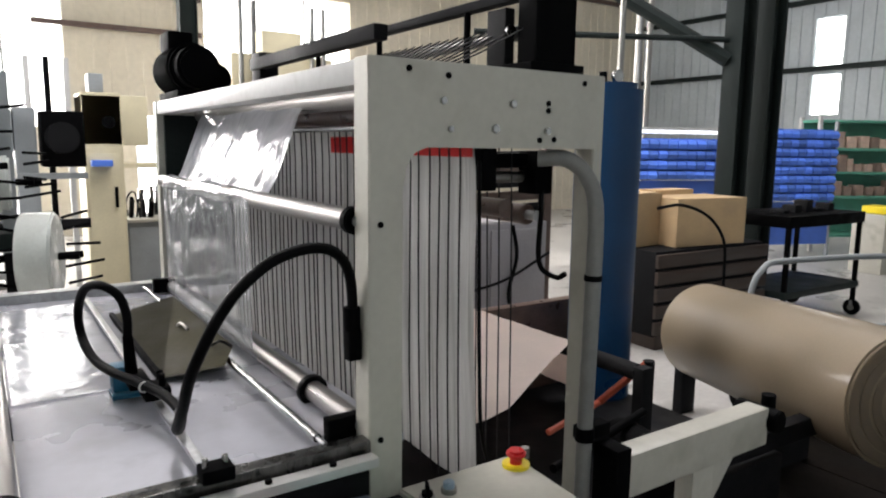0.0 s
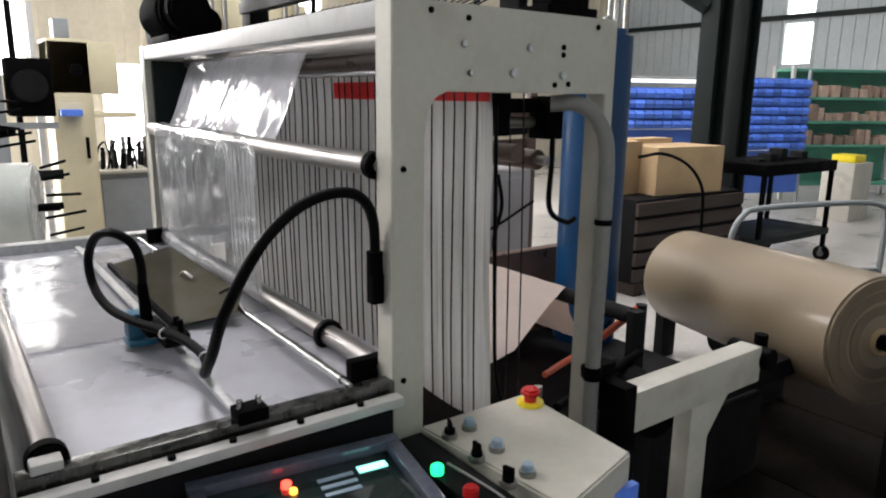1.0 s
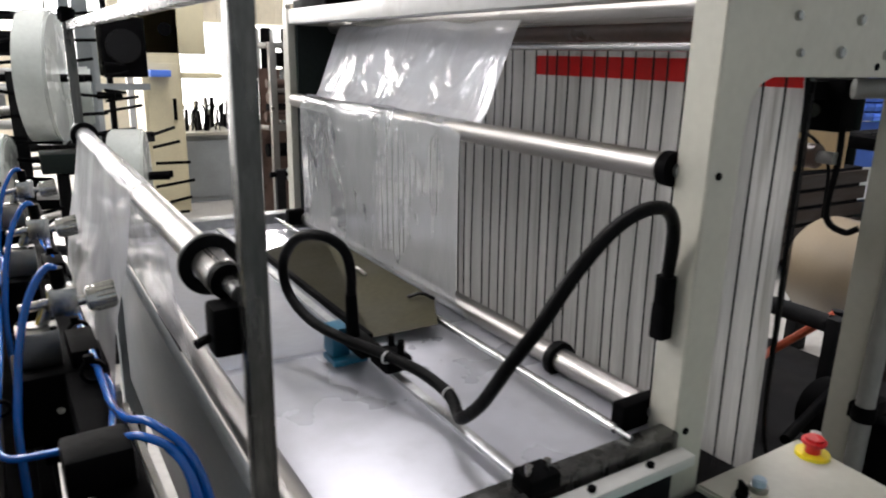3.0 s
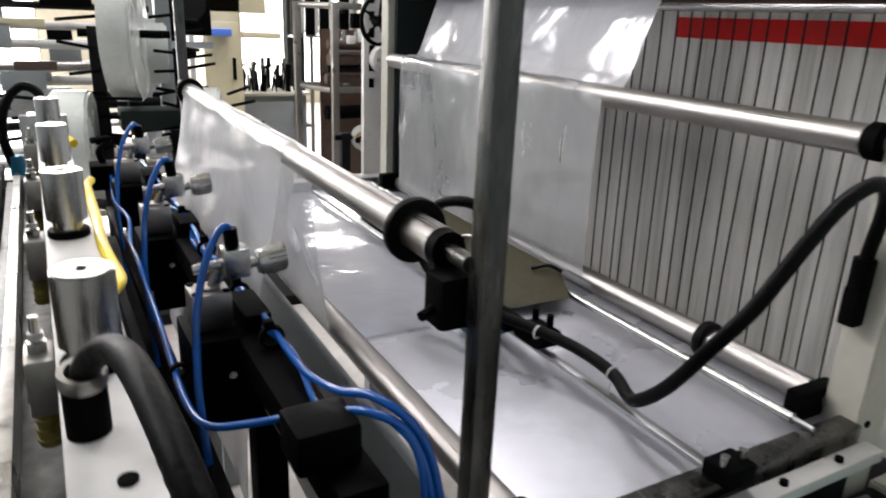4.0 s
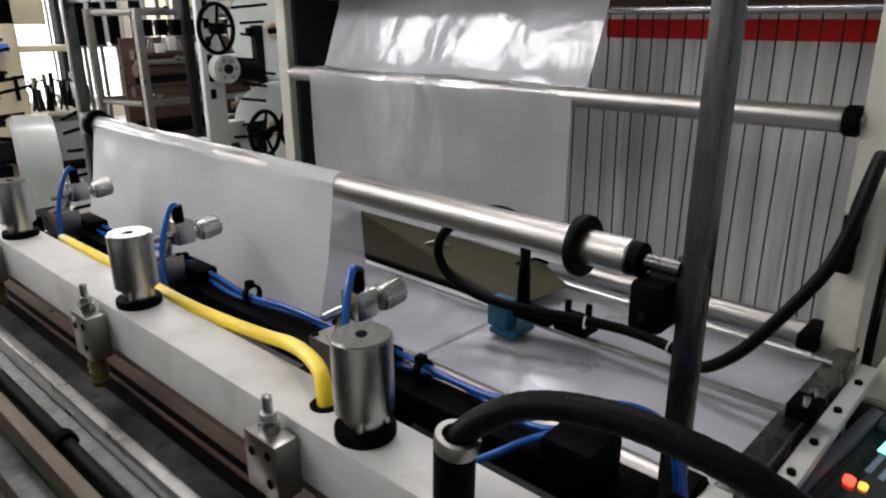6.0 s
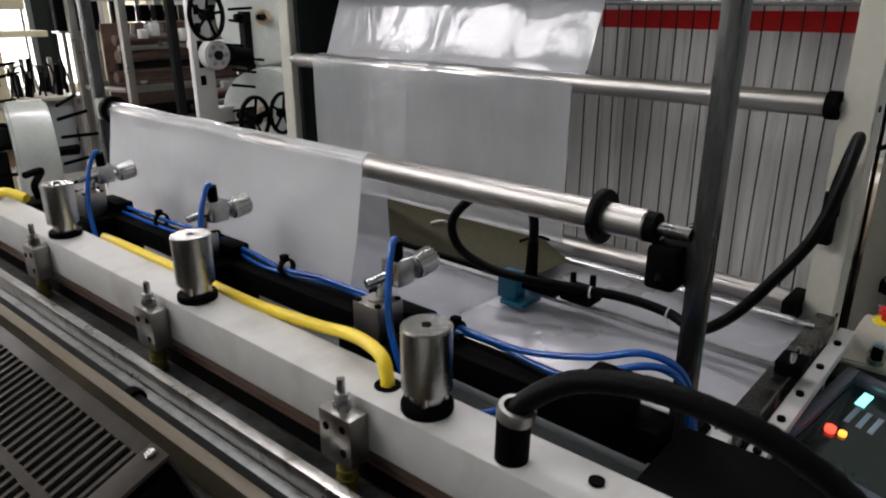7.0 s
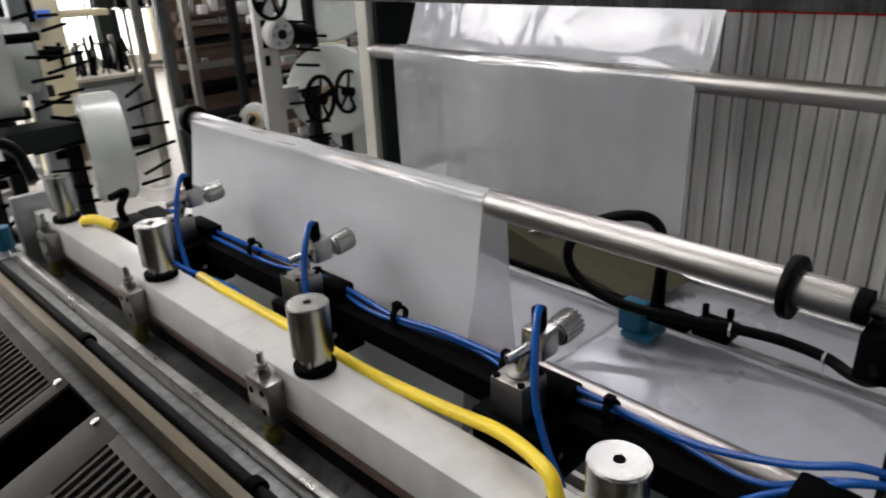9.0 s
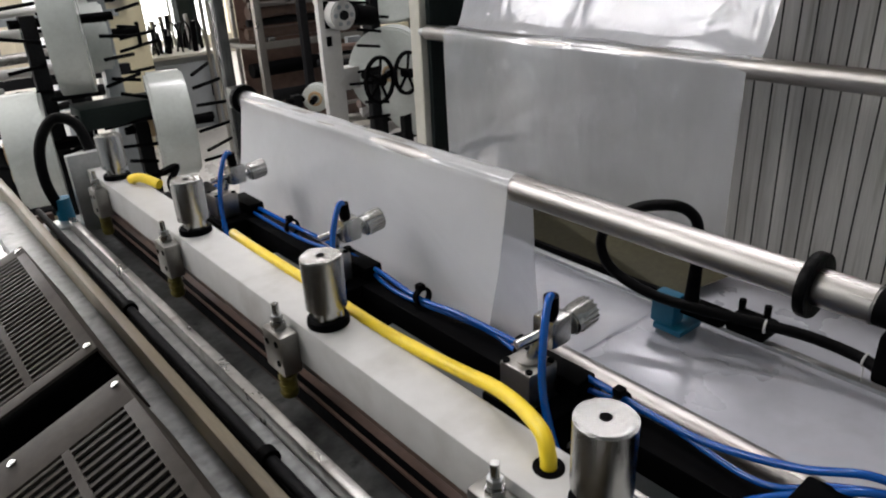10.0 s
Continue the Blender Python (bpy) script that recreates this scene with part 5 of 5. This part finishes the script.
def bin_wall(x0, y0, ang, cols, rows, zb, label):
    """A steel louvred rack hung with rows of blue picking bins."""
    m = Matrix.Translation((x0, y0, 0)) @ Matrix.Rotation(radians(ang), 4, "Z")
    t = thing("bin_rack", (x0, y0, 0), label, "bin rack", "bin racks")
    w, h = 0.13, 0.125
    part("post", box(-0.03, 0, 0, 0.05, 0, zb + rows * h + 0.12, 0.003, None, m), GREY, t)
    part("post", box(cols * w, cols * w + 0.03, 0, 0.05, 0, zb + rows * h + 0.12, 0.003, None, m), GREY, t)
    part("back_panel", box(0, cols * w, 0.06, 0.07, zb, zb + rows * h, 0, None, m), BLUE_BIN, t)
    part("base_panel", box(0, cols * w, 0.02, 0.07, 0.2, zb - 0.02, 0, None, m), BLUE_BIN, t)
    bm = bmesh.new()
    pts = [(0, -0.0, 0), (0, -0.11, 0), (0, -0.13, 0.055), (0, -0.10, 0.10), (0, 0, 0.11)]
    a = [bm.verts.new((0.006, y, z)) for _, y, z in pts]
    b = [bm.verts.new((w - 0.008, y, z)) for _, y, z in pts]
    bm.faces.new(a[::-1])
    bm.faces.new(b)
    for i in range(5):
        bm.faces.new((a[i], a[(i + 1) % 5], b[(i + 1) % 5], b[i]))
    me = bpy.data.meshes.new("bin")
    bmesh.ops.recalc_face_normals(bm, faces=bm.faces)
    bm.to_mesh(me)
    bm.free()
    me.materials.append(BLUE_BIN)
    for r in range(rows):
        for c in range(cols):
            o = new("bin", me)
            o.parent = t
            o.matrix_basis = Matrix.Translation((-x0, -y0, 0)) @ m @ Matrix.Translation((c * w, 0.055, zb + r * h))
    return t


bin_wall(6.6, 6.1, -20, 10, 4, 1.16, "wall rack filled with small blue plastic bins")
bin_wall(8.95, 5.95, -20, 9, 8, 0.83, "tall rack filled with blue plastic bins")
strip = thing("tube_lamp", (7.6, 6.0, 1.7), "long white tube lamp above the bins", "lamp")
part("tube", rod((6.45, 6.2, 1.74), (7.95, 5.62, 1.74), 0.02, 10), glow("tube_light", (0.95, 0.97, 1), 2.0), strip)
part("fitting", box(-0.75, 0.75, -0.03, 0.03, 0.0, 0.03, 0.002, None, Matrix.Translation((7.2, 5.91, 1.765)) @ Matrix.Rotation(radians(-21), 4, "Z")), WHITE, strip)
part("hanger", rod((6.6, 6.14, 1.79), (6.6, 6.14, 4.98), 0.006, 6), GREY, strip)
part("hanger", rod((7.8, 5.68, 1.79), (7.8, 5.68, 4.98), 0.006, 6), GREY, strip)


def store_rack(x0, y0, ang):
    m = Matrix.Translation((x0, y0, 0)) @ Matrix.Rotation(radians(ang), 4, "Z")
    t = thing("storage_rack", (x0, y0, 0), "green steel storage rack full of small cartons", "storage rack")
    for x in (0, 2.2):
        for y in (0, 0.45):
            part("upright", box(x - 0.025, x + 0.025, y - 0.025, y + 0.025, 0, 2.05, 0.002, None, m), WHITE, t)
    for z in (0.25, 0.85, 1.22, 1.58, 2.0):
        part("shelf", box(0, 2.2, 0, 0.45, z - 0.04, z, 0.003, None, m), GREEN, t)
    part("back_panel", box(0, 2.2, 0.44, 0.45, 0.2, 2.0, 0, None, m), GREEN, t)
    random.seed(6)
    for z in (0.85, 1.22, 1.58):
        x = 0.05
        while x < 2.0:
            w, h = random.uniform(0.06, 0.15), random.uniform(0.10, 0.26)
            p = m @ Vector((x + w / 2, 0.12, z))
            c = thing("small_carton", p, "small worn carton on the storage rack", "carton", "cartons on the rack")
            part("body", box(x, x + w, 0.04, 0.22, z, z + h, 0.004, None, m), PARTS_MIX, c)
            x += w + random.uniform(0.01, 0.09)
    return t


store_rack(10.5, 6.05, -25)
ybox = thing("yellow_box", (9.4, 4.6, 0), "cream box with a yellow lid on the floor", "box")
part("body", box(9.2, 9.7, 4.4, 4.8, 0, 0.75, 0.01), CREAM, ybox)
part("lid", box(9.3, 9.6, 4.45, 4.75, 0.75, 0.85, 0.02), YELLOW, ybox)
pipe = thing("hanging_pipe", (7.2, 6.6, 2.2), "pale steel service pipe rising to the roof", "pipe")
part("pipe", rod((7.2, 6.7, 0.0), (7.2, 6.7, 6.0), 0.05, 14), ALU, pipe)
part("pipe", rod((7.4, 6.7, 0.0), (7.4, 6.7, 6.0), 0.04, 14), ALU, pipe)

FAR_GOODS = [o for o in scene.objects if o not in FIRST_FAR]
BEARING = Matrix.Translation((-0.04, 0.19, 0)) @ Matrix.Rotation(radians(-1.3), 4, "Z") @ Matrix.Translation((0.04, -0.19, 0))
for o in FAR_GOODS:
    if o.parent is None:
        o.matrix_basis = BEARING @ o.matrix_basis

# ---------- neighbouring machines ----------
def film_roll(x, y, z, r, width, ang, label):
    t = thing("film_roll", (x, y, z), label, "film roll", "film rolls on the neighbouring machine")
    d = Vector((math.sin(radians(ang)), math.cos(radians(ang)), 0))
    c = Vector((x, y, z))
    part("wound_film", rod(c - d * width / 2, c + d * width / 2, r, 48, bevel=0.012), ROLL_FILM, t)
    part("core", ring(c - d * (width / 2 + 0.003), d, 0.045, 0.03, 0.03, 24), CARD, t)
    part("spindle", rod(c - d * (width / 2 + 0.10), c + d * (width / 2 + 0.10), 0.018, 14), BLACK, t)
    return t


def hand_wheel(x, y, z, r, axis, parent):
    c, a = Vector((x, y, z)), Vector(axis).normalized()
    u = a.orthogonal().normalized()
    v = a.cross(u)
    rim = part("hand_wheel", ring(c, a, r, r * 0.86, 0.02, 28), BLACK, parent, "black spoked handwheel")
    part("hub", rod(c - a * 0.03, c + a * 0.03, r * 0.22, 16), BLACK, rim)
    for k in range(5):
        w = u * math.cos(k * 1.2566) + v * math.sin(k * 1.2566)
        part("spoke", rod(c + w * r * 0.18, c + w * r * 0.9, 0.008, 8), BLACK, rim)


def stack_machine(x, y, n, h, label, mat=GREY, seed=1):
    """A stand of cross rods, brackets and rollers between two side posts."""
    random.seed(seed)
    t = thing("roll_stand", (x, y, 0), label, "machine", "neighbouring machines")
    for sx in (x, x + 0.9):
        part("post", box(sx - 0.035, sx + 0.035, y - 0.035, y + 0.035, 0, h, 0.003), mat, t)
        part("post", box(sx - 0.03, sx + 0.03, y + 0.9, y + 0.96, 0, h, 0.003), mat, t)
    for k in range(n):
        z = 0.25 + (h - 0.35) * k / n
        part("roller", rod((x, y + random.uniform(0, 0.8), z), (x + 0.9, y + random.uniform(0, 0.8), z), random.uniform(0.012, 0.035), 12), random.choice((STEEL, TEFLON, DARK, ALU, WHITE)), t)
        for q in range(2):
            a = x + random.uniform(0, 0.6)
            part("bracket", box(a, a + random.uniform(0.06, 0.26), y - 0.08 + 0.5 * q, y - 0.04 + 0.5 * q, z, z + random.uniform(0.03, 0.12), 0.005), random.choice((DARK, BLACK, GREY, BARE, WHITE, TEFLON, CREAM_OLD)), t)
    for z in (0.3, h - 0.05):
        part("tie", box(x, x + 0.9, y - 0.03, y + 0.03, z, z + 0.05, 0.003), mat, t)
        part("tie", box(x - 0.02, x + 0.02, y, y + 0.93, z, z + 0.05, 0.003), mat, t)
        part("tie", box(x + 0.88, x + 0.92, y, y + 0.93, z, z + 0.05, 0.003), mat, t)
    return t


stack_machine(-0.75, 4.7, 16, 1.9, "grey neighbouring roll stand with black rods", GREY, 3)
stack_machine(1.95, 5.2, 18, 1.75, "dark neighbouring roll stand with brown rollers", DARK, 8)
stack_machine(2.6, 7.6, 14, 2.1, "steel frame of a distant bag machine", ALU, 11)
stack_machine(-2.2, 6.4, 16, 1.9, "grey distant roll stand with rods", GREY, 13)
film_roll(0.26, 4.3, 0.93, 0.235, 0.16, 104, "milky roll of plastic film on a black spindle")
film_roll(-0.31, 4.3, 0.93, 0.23, 0.16, 100, "milky roll of plastic film on a black spindle")
film_roll(-0.05, 4.44, 1.40, 0.31, 0.13, 104, "tall milky roll of plastic film")
film_roll(0.12, 4.75, 1.3, 0.17, 0.12, 100, "small roll of plastic film")
film_roll(1.58, 4.42, 0.96, 0.25, 0.14, 52, "milky roll of plastic film on a spider hub")
film_roll(1.75, 4.62, 1.48, 0.28, 0.16, 48, "milky roll of plastic film on a spider hub")
film_roll(1.41, 5.05, 0.755, 0.085, 0.10, 40, "small white roll on a black spindle")
film_roll(1.85, 4.5, 0.78, 0.25, 0.16, 48, "milky roll of plastic film on a spider hub")
rs = thing("spindle_stand", (0.2, 4.2, 0), "dark spindle stand carrying film rolls", "stand")
for x, y, z in ((0.26, 4.3, 0.93), (-0.31, 4.3, 0.93), (-0.05, 4.44, 1.40), (0.12, 4.75, 1.3), (1.58, 4.42, 0.96), (1.75, 4.62, 1.48), (1.41, 5.05, 0.755), (1.85, 4.5, 0.78)):
    part("upright", box(x - 0.16, x - 0.10, y + 0.0, y + 0.05, 0, z + 0.03, 0.003), DARK, rs)
    part("spindle_arm", rod((x - 0.2, y + 0.02, z), (x + 0.2, y + 0.02, z), 0.018, 12), BLACK, rs)
part("base", box(-0.5, 2.2, 4.2, 4.7, 0, 0.06, 0.004), DARK, rs)
for x, y, z, r in ((1.40, 4.3, 0.95, 0.13), (1.56, 4.26, 0.97, 0.12), (1.20, 4.35, 1.5, 0.13), (1.75, 4.3, 1.0, 0.10), (1.78, 4.28, 1.4, 0.13)):
    hand_wheel(x, y, z, r, (0.3, -1, 0), rs)
part("green_base", box(-0.12, 0.20, 4.22, 4.40, 0.98, 1.07, 0.004), GIRDER, rs, "dark green base plate")
random.seed(15)
for x, y, z, r in ((0.26, 4.3, 0.93, 0.235), (-0.31, 4.3, 0.93, 0.23), (-0.05, 4.44, 1.40, 0.31), (0.12, 4.75, 1.30, 0.17), (1.58, 4.42, 0.96, 0.25), (1.75, 4.62, 1.48, 0.28)):
    for k in range(6):
        h = z + r * (k - 2.5) / 2.7 + random.uniform(-0.02, 0.02)
        for side in (-1, 1):
            a = x + side * random.uniform(0.09, 0.12)
            b = a + side * random.uniform(0.08, 0.2)
            part("spider_arm", rod((a, y - 0.04 + random.uniform(-0.05, 0.05), h), (b, y + random.uniform(-0.08, 0.08), h + random.uniform(-0.03, 0.03)), 0.008, 7), BLACK, rs)
dframe = thing("distant_bag_machine", (2.2, 6.6, 0), "steel frame of a distant bag machine with rows of fittings", "machine", "neighbouring machines")
for x, y in ((1.68, 6.35), (1.52, 6.85), (2.7, 6.35), (2.7, 6.85), (3.5, 6.35), (3.5, 6.85)):
    part("post", box(x - 0.028, x + 0.028, y - 0.028, y + 0.028, 0, 1.62, 0.003), ALU, dframe)
for z in (0.90, 1.57):
    part("rail", box(1.70, 3.48, 6.33, 6.37, z, z + 0.05, 0.003), ALU, dframe)
    part("rail", box(1.54, 3.48, 6.83, 6.87, z, z + 0.05, 0.003), ALU, dframe)
    part("end_rail", rod((1.66, 6.38, z + 0.02), (1.54, 6.82, z + 0.02), 0.022, 8), ALU, dframe)
for k in range(15):
    x = 1.78 + k * 0.115
    part("fitting", rod((x, 6.42, 1.32), (x + random.uniform(-0.01, 0.01), 6.42, 1.40), 0.022, 10), random.choice((WHITE, CHROME, ALU)), dframe)
    part("tool_head", box(x - 0.035, x + 0.035, 6.40, 6.48, 1.42, 1.54, 0.004), BLACK, dframe)
for z, r, m in ((1.28, 0.04, TEFLON), (1.16, 0.05, TEFLON), (1.08, 0.03, DARK), (0.99, 0.045, TEFLON), (0.70, 0.06, BLACK), (0.5, 0.05, DARK), (1.22, 0.02, STEEL)):
    part("cross_roller", rod((1.7, 6.6 + random.uniform(-0.1, 0.15), z), (3.48, 6.6 + random.uniform(-0.1, 0.15), z), r, 14), m, dframe)
part("back_panel", box(1.7, 3.48, 6.78, 6.80, 0.1, 1.4, 0), TEFLON, dframe)
for k in range(22):
    x, z = 1.75 + 1.65 * (k * 0.618 % 1.0), 0.96 + 0.42 * (k * 0.37 % 1.0)
    part("white_fitting", box(x - 0.03, x + 0.03, 6.28, 6.34, z, z + 0.035 + 0.03 * (k % 3), 0.006), WHITE if k % 3 else CHROME, dframe)
for k in range(3):
    part("feed_bar", box(0.42 + k * 0.16, 0.47 + k * 0.16, 7.6, 7.66, 0.0, 2.3, 0.004), BLACK if k % 2 else WHITE, dframe)
for k, x in enumerate((1.86, 2.01, 2.16, 2.38)):
    sp = thing("thread_spool", (x, 7.95, 1.31), "black upright spool with a pale band on the distant machine", "spool", "spools on the distant machine")
    part("spool_body", rod((x, 7.95, 1.31), (x, 7.95, 1.78), 0.062, 20, bevel=0.008), BLACK, sp)
    part("band", rod((x + 0.045, 7.9, 1.33), (x + 0.045, 7.9, 1.76), 0.02, 10), WHITE, sp)
    part("stalk", rod((x, 7.95, 0.0), (x, 7.95, 1.29), 0.02, 10), ALU, sp)
    part("seat_plate", box(x - 0.07, x + 0.07, 7.87, 8.03, 1.29, 1.31, 0.003), ALU, sp)
panel = thing("slotted_bracket", (1.23, 4.5, 0), "white slotted machine bracket with a small reel", "bracket")
part("plate", box(1.16, 1.28, 4.46, 4.50, 0.2, 1.72, 0.006), WHITE, panel)
for k in range(6):
    part("slot", box(1.19, 1.22, 4.454, 4.46, 1.14 + k * 0.09, 1.19 + k * 0.09, 0.001), BLACK, panel)
reel = part("reel", rod((1.262, 4.38, 1.296), (1.262, 4.46, 1.296), 0.075, 28, bevel=0.008), WHITE, panel)
part("reel_hub", rod((1.262, 4.37, 1.296), (1.262, 4.382, 1.296), 0.025, 20), DARK, reel)
for k in range(6):
    a = k * 1.047
    part("reel_hole", rod((1.262 + 0.048 * math.cos(a), 4.376, 1.296 + 0.048 * math.sin(a)), (1.262 + 0.048 * math.cos(a), 4.381, 1.296 + 0.048 * math.sin(a)), 0.012, 10), GREY, reel)
part("motor", rod((1.36, 4.46, 1.29), (1.52, 4.5, 1.26), 0.055, 20, bevel=0.008), BLACK, panel)
part("junction_box", box(1.24, 1.44, 4.52, 4.62, 0.88, 1.0, 0.006), WHITE, panel)

fdesk = thing("distant_control_desk", (1.6, 8.3, 0), "grey control desk covered with air fittings", "control desk")
part("body", box(1.25, 1.96, 8.0, 8.7, 0, 0.70, 0.006), GREY, fdesk)
part("top", box(1.22, 1.99, 7.96, 8.74, 0.70, 0.73, 0.004), CREAM, fdesk)
part("door", box(1.30, 1.91, 7.985, 8.0, 0.06, 0.64, 0.004), GREY, fdesk)
part("door_handle", box(1.84, 1.87, 7.96, 7.985, 0.3, 0.42, 0.004), BLACK, fdesk)
random.seed(5)
for k in range(30):
    x, y = random.uniform(1.27, 1.94), random.uniform(8.02, 8.65)
    part("fitting", rod((x, y, 0.73), (x + random.uniform(-0.02, 0.02), y, 0.73 + random.uniform(0.06, 0.34)), random.uniform(0.008, 0.032), 10), random.choice((BLACK, ALU, DARK, CHROME)), fdesk)
for k in range(5):
    x = 1.29 + k * 0.12
    part("cable", tube([(x, 8.2, 0.73), (x + 0.03, 8.15, 0.95), (x + 0.1, 8.12, 1.0), (x + 0.14, 8.1, 0.73)], 0.01, 6, 6), RUBBER, fdesk)
cab = thing("electric_cabinet", (1.0, 7.6, 0), "cream upright electric cabinet", "cabinet")
part("body", box(0.87, 1.22, 7.6, 8.1, 0, 2.0, 0.01), CREAM_OLD, cab)
part("head", box(0.87, 1.46, 7.6, 8.1, 1.50, 1.98, 0.01), CREAM_OLD, cab)
part("door", box(0.90, 1.19, 7.585, 7.6, 0.1, 1.42, 0.006), CREAM_OLD, cab)
part("handle", box(1.12, 1.15, 7.56, 7.585, 0.9, 1.1, 0.004), BLACK, cab)
part("meter", rod((1.1, 7.60, 1.72), (1.1, 7.57, 1.72), 0.06, 20), BLACK, cab)
part("blue_box", box(0.92, 1.10, 7.45, 7.585, 1.30, 1.36, 0.006), BLUE_BIN, cab, "small blue box")
part("side_shelf", box(1.22, 1.60, 7.6, 7.9, 1.28, 1.33, 0.004), CREAM_OLD, cab)
part("cap_motor", box(0.95, 1.08, 7.65, 7.85, 2.0, 2.18, 0.01), GREY, cab)
printer = thing("printing_unit", (0.3, 6.8, 0), "grey printing unit with black reels", "machine")
part("column", box(0.28, 0.44, 6.8, 7.3, 0, 1.80, 0.01), GREY, printer)
part("head", box(0.47, 0.79, 6.75, 7.1, 1.32, 1.78, 0.015), BLACK, printer)
part("reel", rod((0.62, 6.70, 1.56), (0.62, 6.75, 1.56), 0.13, 28, bevel=0.01), DARK, printer)
part("arm", box(-0.4, 0.8, 6.78, 6.84, 1.22, 1.27, 0.004), GREY, printer)
part("arm", box(-0.4, 0.8, 6.78, 6.84, 0.8, 0.88, 0.004), DARK, printer)
part("top_box", box(0.0, 0.27, 6.7, 7.3, 1.45, 1.78, 0.01), GREY, printer)
rear = thing("rear_cabinet", (2.8, 3.7, 0), "grey-lilac cabinet with dark rollers on top", "cabinet")
part("body", box(2.1, 3.06, 3.5, 3.95, 0.1, 1.06, 0.01), LILAC, rear)
part("door", box(2.14, 2.58, 3.485, 3.5, 0.16, 1.02, 0.005), LILAC, rear)
part("door", box(2.60, 3.03, 3.485, 3.5, 0.16, 1.02, 0.005), LILAC, rear)
part("plinth", box(2.14, 3.02, 3.53, 3.92, 0, 0.1, 0.003), BLACK, rear)
for k in range(5):
    z = 1.12 + k * 0.085
    part("roller", rod((2.1, 3.55 + 0.05 * (k % 2), z), (3.15, 3.6, z + 0.02), 0.036 - 0.004 * (k % 3), 14), TEFLON if k % 2 else DARK, rear)
part("side_post", box(3.08, 3.14, 3.55, 3.62, 0.0, 1.62, 0.003), TEFLON, rear)
part("side_post", box(2.10, 2.16, 3.55, 3.62, 1.06, 1.62, 0.003), DARK, rear)
part("cable", tube([(2.75, 3.47, 1.05), (2.78, 3.46, 0.85), (2.72, 3.46, 0.62), (2.78, 3.46, 0.4), (2.78, 3.48, 0.12)], 0.012, 7, 8), RUBBER, rear)
part("cable", tube([(2.4, 3.46, 0.66), (2.7, 3.45, 0.72), (3.05, 3.46, 0.86)], 0.009, 7, 8), RUBBER, rear)
hoist = thing("distant_press", (3.2, 8.6, 0), "cream upright press with pale pipes", "machine")
part("column", box(3.0, 3.5, 8.6, 9.1, 0, 2.9, 0.01), CREAM_OLD, hoist)
part("head", box(2.6, 3.9, 8.55, 9.1, 2.2, 2.6, 0.01), CREAM_OLD, hoist)
for x in (2.7, 2.85, 3.6, 3.75):
    part("pipe", rod((x, 8.5, 0.4), (x, 8.5, 3.2), 0.03, 12), ALU, hoist)

# ---------- motion ----------
UP, DOWN = 0.008, -0.034


def motions():
    """The sealing beam strokes down onto the jaw and up again every two seconds."""
    base = Vector((-0.412, 1.8, 1.11))
    keys = [(0.0, DOWN), (0.95, DOWN), (1.28, UP), (1.93, UP), (2.25, DOWN), (2.95, DOWN), (3.28, UP), (3.93, UP), (4.25, DOWN), (4.92, DOWN), (5.25, UP),
            (5.93, UP), (6.25, DOWN), (6.97, DOWN), (7.28, UP), (7.95, UP), (8.28, DOWN), (8.96, DOWN), (9.28, UP), (9.9, UP), (10.0, 0.0)]
    walk(beam, [(t, TURN @ Matrix.Translation(base + Vector((0, 0, d)))) for t, d in keys])


motions()
